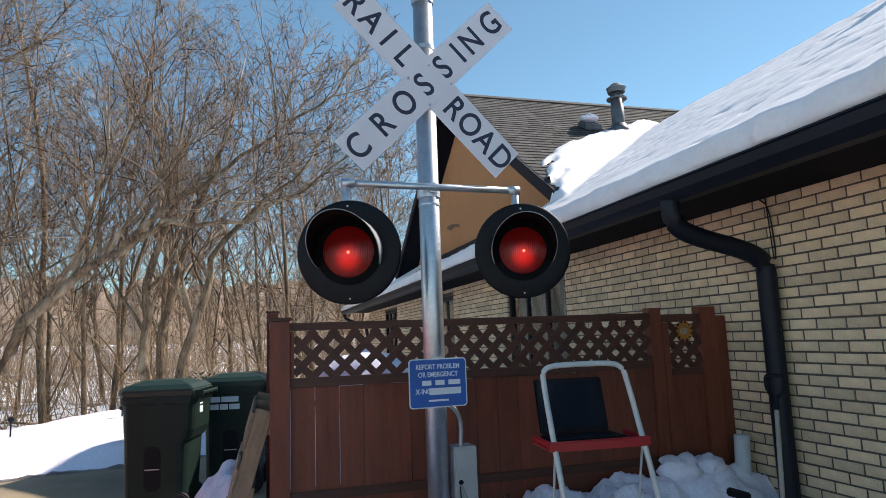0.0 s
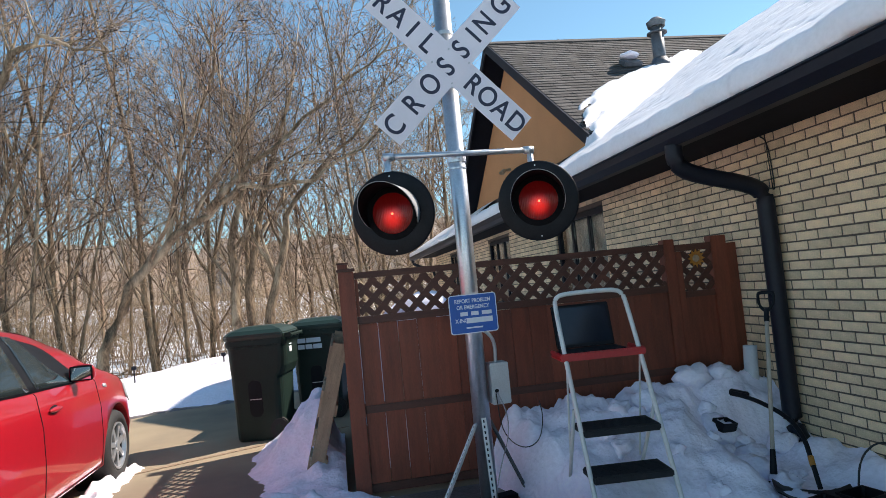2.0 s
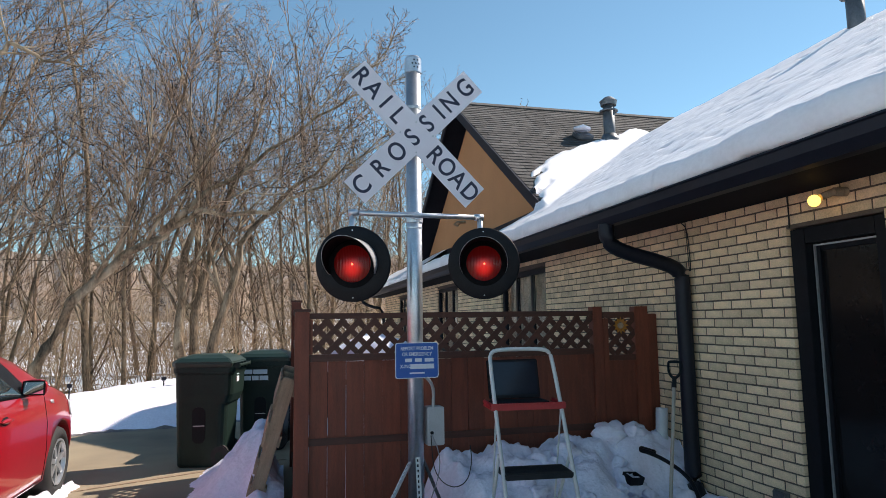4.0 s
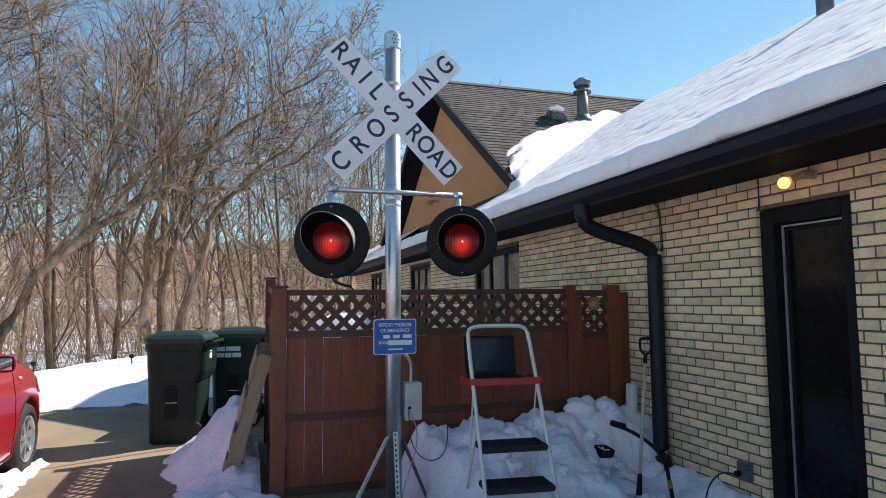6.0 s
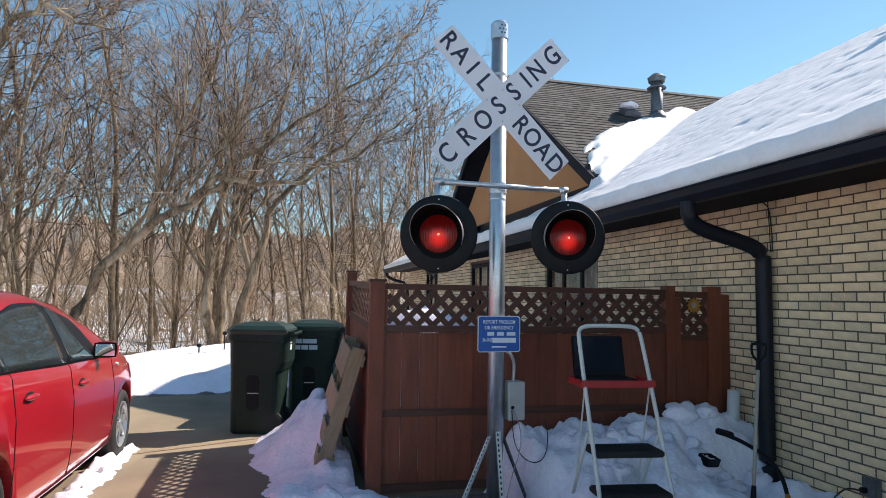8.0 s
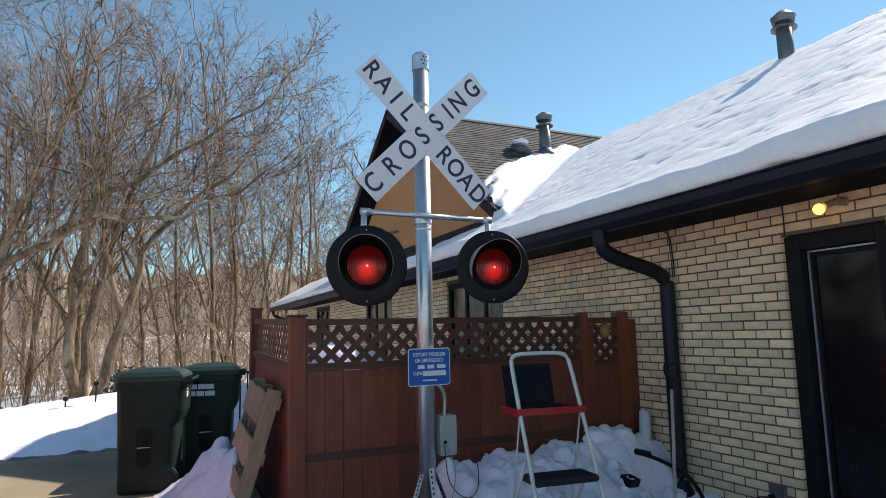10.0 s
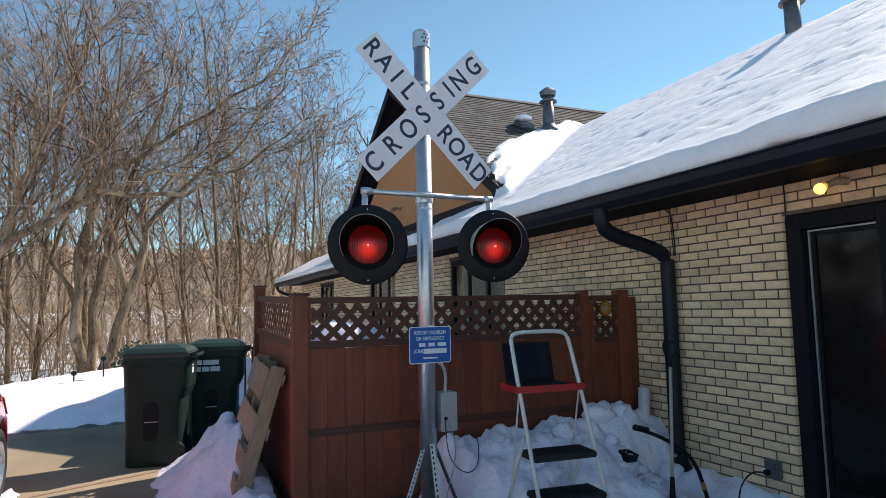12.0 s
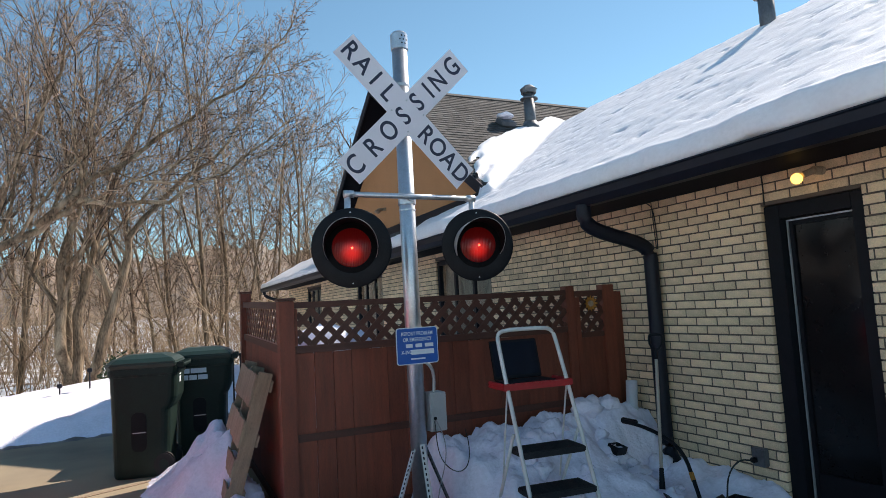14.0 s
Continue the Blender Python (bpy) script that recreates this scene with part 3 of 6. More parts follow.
# windows
def window(a, b, z0, z1):
    win = thing("window", pose(WX, (a + b) / 2, z0), "", "")
    win.parent = house
    w, h = b - a, z1 - z0
    bm = bmesh.new()
    for lo, hi in (((0.03, -w / 2, 0), (0.1, -w / 2 + 0.07, h)), ((0.03, w / 2 - 0.07, 0), (0.1, w / 2, h)), ((0.03, -w / 2 + 0.07, 0), (0.1, w / 2 - 0.07, 0.07)), ((0.03, -w / 2 + 0.07, h - 0.07), (0.1, w / 2 - 0.07, h))):
        box(bm, lo, hi)
    part("window_frame", bm, M_TRIM, win, "dark window frame", bev=0.005)
    bm = bmesh.new()
    box(bm, (-0.04, -w / 2, -0.06), (0.12, w / 2, -0.004))
    part("window_sill", bm, M_BRICK_FAR, win, bev=0.006)
    for k in (1, 2):
        bm = bmesh.new()
        y = -w / 2 + w * k / 3
        box(bm, (0.04, y - 0.025, 0.071), (0.09, y + 0.025, h - 0.071))
        part("mullion", bm, M_TRIM, win)
    for k in range(3):
        bm = bmesh.new()
        box(bm, (0.062, -w / 2 + w * k / 3 + 0.026, 0.072), (0.068, -w / 2 + w * (k + 1) / 3 - 0.026, h - 0.072))
        pane = part("pane", bm, M_PANE, win)
        pane.visible_shadow = False
    bm = bmesh.new()
    n = 60
    for i in range(n):
        y0, y1 = -w / 2 + w * i / n, -w / 2 + w * (i + 1) / n
        q = [bm.verts.new((0.17 + 0.025 * math.sin(i * 1.1), y0, 0.05)), bm.verts.new((0.17 + 0.025 * math.sin((i + 1) * 1.1), y1, 0.05)), bm.verts.new((0.17 + 0.025 * math.sin((i + 1) * 1.1), y1, h - 0.05)), bm.verts.new((0.17 + 0.025 * math.sin(i * 1.1), y0, h - 0.05))]
        bm.faces.new(q)
    part("curtain", bm, M_CURTAIN, win, "pale gathered curtain behind the glass")


M_PANE = bpy.data.materials.new("clear_pane")
M_PANE.use_nodes = True
_p = M_PANE.node_tree.nodes["Principled BSDF"]
_p.inputs["Transmission Weight"].default_value, _p.inputs["Roughness"].default_value = 1.0, 0.0
_p.inputs["Base Color"].default_value = (0.75, 0.8, 0.8, 1)
for a, b, z0, z1 in OPEN[2:]:
    window(a, b, z0, z1)

# side door with a storm door of dark glass
door = thing("side_door", pose(WX, -1.39, 0.04), "", "")
door.parent = house
bm = bmesh.new()
for lo, hi in (((0.03, -0.36, 0), (0.2, -0.27, 2.05)), ((0.03, 0.24, 0), (0.2, 0.36, 2.05)), ((0.03, -0.27, 1.95), (0.2, 0.24, 2.05))):
    box(bm, lo, hi)
part("door_frame", bm, M_BLACK, door, "black painted door frame", bev=0.004)
bm = bmesh.new()
for lo, hi in (((0.1, -0.268, 0.02), (0.14, -0.235, 1.948)), ((0.1, 0.19, 0.02), (0.14, 0.238, 1.948)), ((0.1, -0.235, 1.9), (0.14, 0.19, 1.948)), ((0.1, -0.235, 0.02), (0.14, 0.19, 0.2))):
    box(bm, lo, hi)
leaf = part("door_leaf", bm, M_BLACK, door, "black storm door", bev=0.004)
bm = bmesh.new()
box(bm, (0.115, -0.233, 0.202), (0.121, 0.188, 1.898))
part("door_glass", bm, M_WIN_GLASS, leaf, "dark reflecting door glass")
bm = bmesh.new()
box(bm, (0.085, 0.222, 0.02), (0.099, 0.232, 1.94))
box(bm, (0.085, -0.26, 1.93), (0.099, 0.222, 1.94))
part("edge_strip", bm, M_ALU, leaf, "bright metal edge strip")
bm = bmesh.new()
box(bm, (-0.1, -0.4, -0.1), (0.2, 0.4, -0.003))
part("threshold", bm, M_DRIVE, door, bev=0.01)

# a snow-capped table behind the fence
table = thing("patio_table", pose(0.12, 2.85, 0), "low patio table under a thick cap of snow", "table")
bm = bmesh.new()
box(bm, (-0.5, -0.45, 0.86), (0.5, 0.45, 0.9))
part("tabletop", bm, M_PALLET, table, bev=0.006)
for x in (-0.42, 0.42):
    for y in (-0.37, 0.37):
        bm = bmesh.new()
        box(bm, (x - 0.03, y - 0.03, 0), (x + 0.03, y + 0.03, 0.858))
        part("leg", bm, M_PALLET, table)
bm = bmesh.new()
clump(bm, (0, 0, 1.0), 0.55, 77, 0.55, 4, 0.18)
tagged(part("snow_heap", bm, M_SNOW, None, smooth=True), "rounded heap of snow lying on the table", "snow heap").location = (0.12, 2.85, 0.06)

# mostly unseen snow, added to throw light on the bricks behind the lattice
tagged(field("yard_bounce_snow", -0.68, 2.3, 0.62, 6.4, 0.1, lambda x, y: 0.16 + 0.08 * fbm(x * 1.2, y * 1.2) + 0.02 * fbm(x * 5, y * 5) - 0.2 * ease(5.6, 6.4, y), M_SNOW), "snow sheet added behind the fence to bounce light onto the wall", "snow", kind="stuff")
ice = thing("icicle", pose(1.53, 2.55, 2.28), "slender clear icicle hanging from the gutter", "icicle")
put("ice", mesh("ice", *tubes([[((0, 0, 0.02), 0.022), ((0.002, 0.004, -0.05), 0.014), ((0, 0.0, -0.13), 0.009), ((0.003, 0, -0.21), 0.002)]], 8)), M_CEMENT, ice, smooth=True)

# flues on the roof
def flue(x, y, z, h, r, flashed=True):
    fl = thing("flue", pose(x, y, z), "", "")
    fl.parent = house
    bm = bmesh.new()
    rod(bm, (0, 0, -0.3), (0, 0, h), r, n=24)
    part("flue_pipe", bm, M_GALV_GREY, fl, "weathered grey metal flue pipe", True)
    if flashed:
        bm = bmesh.new()
        rod(bm, (0, 0, -0.08), (0, 0, 0.12), r * 2.1, r * 1.15, 24)
        part("flashing", bm, M_GALV_GREY, fl, smooth=True)
    bm = bmesh.new()
    rod(bm, (0, 0, h * 0.8), (0, 0, h * 0.8 + 0.02), r * 1.6, n=24)
    rod(bm, (0, 0, h - 0.02), (0, 0, h + 0.06), r * 1.35, r * 1.5, 24)
    rod(bm, (0, 0, h + 0.06), (0, 0, h + 0.13), r * 1.55, r * 0.7, 24)
    part("cowl", bm, M_GALV_GREY, fl, "grey storm cowl")


M_GALV_GREY = mat("weathered_grey_metal", (0.13, 0.14, 0.155), 0.5, 0.5, vary=0.15, scale=6, fine=50, bump=0.1)
flue(4.62, 5.28, cross_roof(5.28), 0.66, 0.1)
flue(5.4, 1.0, main_roof(5.4, 1.0) + 0.12, 0.52, 0.095, False)
bv = thing("box_vent", pose(4.1, 5.32, cross_roof(5.32)), "", "")
bv.parent = house
bv.scale = (0.75, 0.75, 0.7)
bm = bmesh.new()
box(bm, (-0.2, -0.2, 0.02), (0.2, 0.15, 0.14), Matrix.Rotation(math.atan(CG_PITCH), 4, "X"))
part("vent_hood", bm, M_GALV_GREY, bv, bev=0.02)
bm = bmesh.new()
clump(bm, (0, -0.02, 0.24), 0.22, 8, 0.35)
part("snow_cap", bm, M_SNOW, bv, "cap of snow on the vent", True)


# snow on the roof: a thick blanket with a steep broken edge over the gutter, which fades out across the valley
def pits(x, y):
    """Small wind-worn hollows, longer along the eaves than up the slope."""
    a = fbm(x * 8.5 + 0.8 * y, y * 4.0, 4.0, 3)
    b = fbm(x * 14 + 2 * y, y * 6.5, 9.0, 2)
    return ease(0.35, 0.85, a) * 0.032 + ease(0.3, 0.85, b) * 0.024


def roof_snow(x, y):
    a, b = main_roof(x, y), cross_roof(y) if x > RX - 0.05 else -9
    lump = 0.035 * fbm(x * 0.7, y * 0.7) + 0.008 * fbm(x * 3, y * 3, 1.0)
    z = a + 0.2 + lump - pits(x, y)
    if b > a - 0.02:
        run = (b - a) / CG_PITCH
        row = math.floor(run / 0.12)
        q = x + 0.5 * fbm(row * 5.1, 2.0) + 0.2 * fbm(x * 3, row * 3.7)
        t = 1.15 - 0.75 * max(0, 2.9 - q) - 0.28 * max(0, q - 3.4)
        on = b + 0.015 + (0.07 + 0.5 * lump) * ease(t + 0.04, t - 0.2, run) - 0.05 * ease(t, t + 0.05, run)
        z = max(a + 0.18 + lump, on) if run < 0.35 else on
    return z


def snow_edge(y0, y1, thick, step=0.035):
    """Rows of the steep front of the snow, from its foot on the gutter to its brow."""
    rows = []
    n = round((y1 - y0) / step)
    for i in range(n + 1):
        y = y0 + (y1 - y0) * i / n
        out = 0.03 * fbm(y * 0.8, 3.0) + 0.02 * fbm(y * 3.5, 5.0)
        melt = 0.03 * ease(0.1, 0.6, fbm(y * 1.6, 11.0)) + 0.01 * fbm(y * 9, 2.0)
        foot = EAVE_Z - 0.012 + melt
        brow = main_roof(EAVE_X, y) + thick + 0.035 * fbm(EAVE_X * 0.7, y * 0.7)
        row = [(EAVE_X + 0.02, y, EAVE_Z - 0.012)]
        for k, (dx, f) in enumerate(((-0.1, 0.0), (-0.12, 0.1), (-0.125, 0.3), (-0.12, 0.55), (-0.108, 0.78), (-0.09, 0.93), (-0.06, 1.02))):
            wob = 0.014 * fbm(y * 4, k * 0.4, 6.0) + 0.006 * fbm(y * 13, k * 1.3, 2.0)
            row.append((EAVE_X + dx - out + wob, y, foot + (brow - 0.03 - foot) * f + 0.006 * fbm(y * 12, k, 3.0)))
        rows.append(row)
    return rows


def blanket(name, x1, y0, y1, top, thick, cut, label):
    """Roof snow as one sheet: the steep edge, then the upper side."""
    rows = snow_edge(y0, y1, thick)
    xs = [EAVE_X + (x1 - EAVE_X) * k / round((x1 - EAVE_X) / 0.036) for k in range(round((x1 - EAVE_X) / 0.036) + 1)]
    vs, fs = [], []
    for row in rows:
        y = row[0][1]
        vs += row + [(x, y, top(x, y)) for x in xs]
    w = len(rows[0]) + len(xs)
    for j in range(len(rows) - 1):
        for i in range(w - 1):
            a = j * w + i
            if i > len(rows[0]) and cut(vs[a][0], vs[a][1]):
                continue
            fs.append((a, a + 1, a + w + 1, a + w))
    return tagged(put(name, mesh(name, vs, fs), M_ROOF_SNOW, None, smooth=True), label, "roof snow", kind="stuff")


GABLE_Y = CG_Y - CG_HALF + 0.18
blanket("roof_snow", RIDGE_X + 0.4, -6.3, 9.0, lambda x, y: roof_snow(x, y) if y < GABLE_Y or x > RX else main_roof(x, y) + 0.15 + 0.035 * fbm(x * 0.7, y * 0.7), 0.2,
        lambda x, y: y > CG_Y - CG_HALF + 0.05 and RX - 0.04 < x < RX + 0.01 or cross_roof(y) - main_roof(x, y) > 1.5, "thick wind-pitted snow lying on the roof with a steep broken edge")
blanket("eave_snow", GX - 0.01, 9.0, FAR_Y + 0.05, lambda x, y: main_roof(x, y) + 0.15 * ease(FAR_Y + 0.05, FAR_Y - 0.2, y) + 0.035 * fbm(x * 0.7, y * 0.7), 0.16, lambda x, y: False, "strip of snow on the eaves below the gable")


# ---- fence of stained boards with lattice ----
def slats(parent, length, z0, z1, x_start, m, pitch=0.125, w=0.044, thick=0.005):
    """Crossed diagonal slats in a panel of the local xz plane."""
    h = z1 - z0
    for lean, y in ((1, -0.002 - 2 * thick), (-1, -0.002)):
        k = -h
        while k < length + h:
            # the slat's middle line runs from (k, 0) to (k + lean*h, h); cut to the panel
            a, b = Vector((k, 0)), Vector((k + lean * h, h))
            t0, t1 = 0.0, 1.0
            d = b.x - a.x
            lo, hi = sorted(((0 - a.x) / d, (length - a.x) / d))
            t0, t1 = max(t0, lo), min(t1, hi)
            if t1 - t0 > 0.06:
                p, q = a.lerp(b, t0), a.lerp(b, t1)
                mid, ang, ln = (p + q) / 2, math.atan2(q.y - p.y, q.x - p.x), (q - p).length
                bm = bmesh.new()
                box(bm, (-ln / 2, -thick, -w / 2), (ln / 2, thick, w / 2), pose(x_start + mid.x, y, z0 + mid.y) @ pose(0, 0, 0, 0, -math.degrees(ang), 0))
                bm.transform(m)
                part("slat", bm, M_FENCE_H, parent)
            k += pitch


def boards(parent, x0, x1, z0, z1, m, y=0.0, w=0.138, seed=1, slits=()):
    rng = random.Random(seed)
    n = max(1, round((x1 - x0) / w))
    w = (x1 - x0) / n
    for i in range(n):
        bm = bmesh.new()
        g = 0.0045 if i in slits else 0.0006
        box(bm, (x0 + i * w + g / 2, y - 0.009 + rng.uniform(-0.0015, 0.0015), z0), (x0 + (i + 1) * w - g / 2, y + 0.009, z1 + rng.uniform(-0.002, 0.002)))
        bm.transform(m)
        part("board", bm, M_FENCE, parent, bev=0.001)


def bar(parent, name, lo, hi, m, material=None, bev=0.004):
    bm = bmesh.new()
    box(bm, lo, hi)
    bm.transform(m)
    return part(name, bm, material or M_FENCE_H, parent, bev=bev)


FY = 0.515
front = thing("garden_fence", pose(0, FY, 0), "dark red-brown wooden fence panel with lattice top", "fence", "fence panels")
I4 = Matrix.Identity(4)
bar(front, "post", (-0.84, -0.05, 0), (-0.73, 0.06, 1.6), I4, M_FENCE)
bar(front, "post_cap", (-0.85, -0.06, 1.602), (-0.72, 0.07, 1.622), I4)
bar(front, "post", (1.672, -0.03, 0), (1.76, 0.06, 1.625), I4, M_FENCE)
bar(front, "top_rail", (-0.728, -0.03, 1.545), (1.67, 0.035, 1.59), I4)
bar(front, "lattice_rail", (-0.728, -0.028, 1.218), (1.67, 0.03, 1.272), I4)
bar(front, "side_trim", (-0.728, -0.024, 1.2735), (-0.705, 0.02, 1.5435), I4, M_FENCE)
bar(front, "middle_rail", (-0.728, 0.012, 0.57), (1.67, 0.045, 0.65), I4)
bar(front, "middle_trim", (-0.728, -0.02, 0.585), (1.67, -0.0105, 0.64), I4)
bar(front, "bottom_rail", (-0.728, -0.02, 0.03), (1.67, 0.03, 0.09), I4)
slats(front, 2.375, 1.2735, 1.5435, -0.705, I4)
boards(front, -0.728, 1.67, 0.092, 1.216, I4, seed=3, slits=(0, 1, 2, 5, 8, 12))
gate = thing("fence_gate", pose(0, FY, 0), "narrow dark brown fence gate with lattice window", "fence gate", "fence panels")
bar(gate, "post", (2.075, -0.03, 0), (2.205, 0.06, 1.625), I4, M_FENCE)
bar(gate, "top_rail", (1.765, -0.028, 1.525), (2.073, 0.03, 1.578), I4)
bar(gate, "side_board", (1.765, -0.02, 0.05), (1.82, 0.02, 1.5235), I4, M_FENCE)
bar(gate, "lower_rail", (1.822, -0.022, 1.16), (2.073, 0.02, 1.208), I4)
slats(gate, 0.25, 1.21, 1.5235, 1.822, I4)
boards(gate, 1.822, 2.073, 0.05, 1.158, I4, seed=5)
bar(gate, "end_board", (2.207, -0.012, 0.05), (2.3, 0.012, 1.56), I4, M_FENCE)
back = thing("garden_fence", pose(-0.785, FY + 0.06, 0), "dark red-brown side fence panel with lattice top", "fence", "fence panels")
RT = pose(0, 0, 0, 0, 0, 90) @ pose(0, 0, 0, 0, -1.8, 0)
LN = 2.02
bar(back, "post", (LN, -0.05, -0.1), (LN + 0.1, 0.05, 1.68), RT, M_FENCE)
bar(back, "post_cap", (LN - 0.01, -0.06, 1.682), (LN + 0.11, 0.06, 1.7), RT)
bar(back, "top_rail", (0.0, -0.03, 1.545), (LN - 0.002, 0.03, 1.59), RT)
bar(back, "lattice_rail", (0.0, -0.028, 1.22), (LN - 0.002, 0.028, 1.272), RT)
bar(back, "bottom_rail", (0.0, -0.02, 0.03), (LN - 0.002, 0.03, 0.09), RT)
bar(back, "middle_rail", (0.0, -0.04, 0.57), (LN - 0.002, -0.012, 0.65), RT)
slats(back, LN - 0.004, 1.2735, 1.5435, 0.002, RT, pitch=0.125, w=0.036, thick=0.002)
boards(back, 0.0, LN - 0.002, 0.092, 1.218, RT, seed=9, slits=(3, 6, 9))

flower = thing("sunflower_ornament", pose(1.93, FY - 0.03, 1.46), "yellow metal sunflower ornament hung on the lattice", "ornament")
for k in range(12):
    bm = bmesh.new()
    vs = [bm.verts.new(p) for p in ((0.018, 0, 0), (0.045, -0.004, 0.014), (0.075, -0.012, 0), (0.045, -0.004, -0.014), (0.045, 0.004, 0))]
    for f in ((0, 1, 4), (1, 2, 4), (2, 3, 4), (3, 0, 4), (0, 3, 2, 1)):
        bm.faces.new([vs[i] for i in f])
    bm.transform(pose(0, 0, 0, 0, 30 * k, 0))
    part("petal", bm, M_YELLOW, flower)
bm = bmesh.new()
rod(bm, (0, -0.014, 0), (0, 0.006, 0), 0.024, 0.03)
part("flower_heart", bm, M_PALLET, flower, "brown flower heart")

# ---- railway crossing signal ----
sig = thing("crossing_signal", pose(0, 0, 0, 0, 0, 3), "galvanised railroad crossing signal with crossbuck and red lamps", "crossing signal")
bm = bmesh.new()
rod(bm, (0, 0, 0.02), (0, 0, 3.4), 0.057, n=32)
pole = part("pole", bm, M_GALV, sig, "tall galvanised steel pole", True)
bm = bmesh.new()
rod(bm, (0, 0, 3.385), (0, 0, 3.5), 0.0635, n=32)
rod(bm, (0, 0, 3.5), (0, 0, 3.52), 0.0635, 0.045, n=32)
cap = part("pole_cap", bm, M_GALV, sig, bev=0.003)
bm = bmesh.new()
for i in range(3):
    for j in range(2 + i % 2):
        a = math.radians(-84 + (j - 0.5 * (1 + i % 2)) * 24)
        p = Vector((math.cos(a), math.sin(a), 0))
        rod(bm, p * 0.062 + Vector((0, 0, 3.42 + 0.028 * i)), p * 0.0645 + Vector((0, 0, 3.42 + 0.028 * i)), 0.0065, n=8)
part("vent_holes", bm, M_BLACK, cap)
bm = bmesh.new()
rod(bm, (0, 0, 3.1), (0, 0, 3.125), 0.0605, n=32)
part("band", bm, M_ALU, sig)
CZ = 2.89
for text, turn, y, where in (("RAILROAD", 45, -0.066, [-0.58, -0.45, -0.325, -0.195, 0.205, 0.33, 0.455, 0.585]), ("CROSSING", -45, -0.0715, [-0.57, -0.38, -0.2, -0.036, 0.125, 0.262, 0.38, 0.555])):
    bm = bmesh.new()
    box(bm, (-0.645, -0.0022, -0.107), (0.645, 0.0022, 0.107))
    bm.transform(pose(0, y, CZ) @ pose(0, 0, 0, 0, turn, 0))
    blade = part("crossbuck_blade", bm, M_WHITE_SIGN, sig, "white painted crossbuck blade")
    c, s = math.cos(radians(turn)), math.sin(radians(turn))
    for ch, d in zip(text, where):
        leg = letters("letter", [(ch, d * c, -d * s, turn)], 0.192, M_SIGN_BLACK, blade, "", squeeze=0.86)
        leg.location = (0, y - 0.0032, CZ)
for dx, dz in ((0.0, 0.095), (0.0, -0.135), (-0.12, 0.01), (0.13, 0.0)):
    bm = bmesh.new()
    rod(bm, (dx, -0.083, CZ + dz), (dx, -0.06, CZ + dz), 0.006, n=6)
    part("bolt", bm, M_ALU, sig)
bm = bmesh.new()
box(bm, (-0.05, -0.064, CZ - 0.16), (0.05, -0.05, CZ + 0.13))
part("bracket", bm, M_GALV, sig)

BARZ, BARY = 2.285, -0.085
bm = bmesh.new()
rod(bm, (-0.485, BARY, BARZ), (0.5, BARY, BARZ), 0.019, n=16)
for x in (-0.465, 0.48):
    rod(bm, (x - 0.035, BARY, BARZ), (x + 0.03, BARY, BARZ), 0.026, n=16)
part("crossarm", bm, M_GALV, sig, "galvanised pipe crossarm", True)
bm = bmesh.new()
rod(bm, (0, 0, BARZ - 0.045), (0, 0, BARZ + 0.02), 0.064, n=24)
rod(bm, (0, -0.05, BARZ), (0, BARY, BARZ), 0.03, n=16)
rod(bm, (0.0, 0, BARZ - 0.09), (0.0, 0, BARZ - 0.08), 0.0605, n=24)
part("clamp", bm, M_GALV, sig)


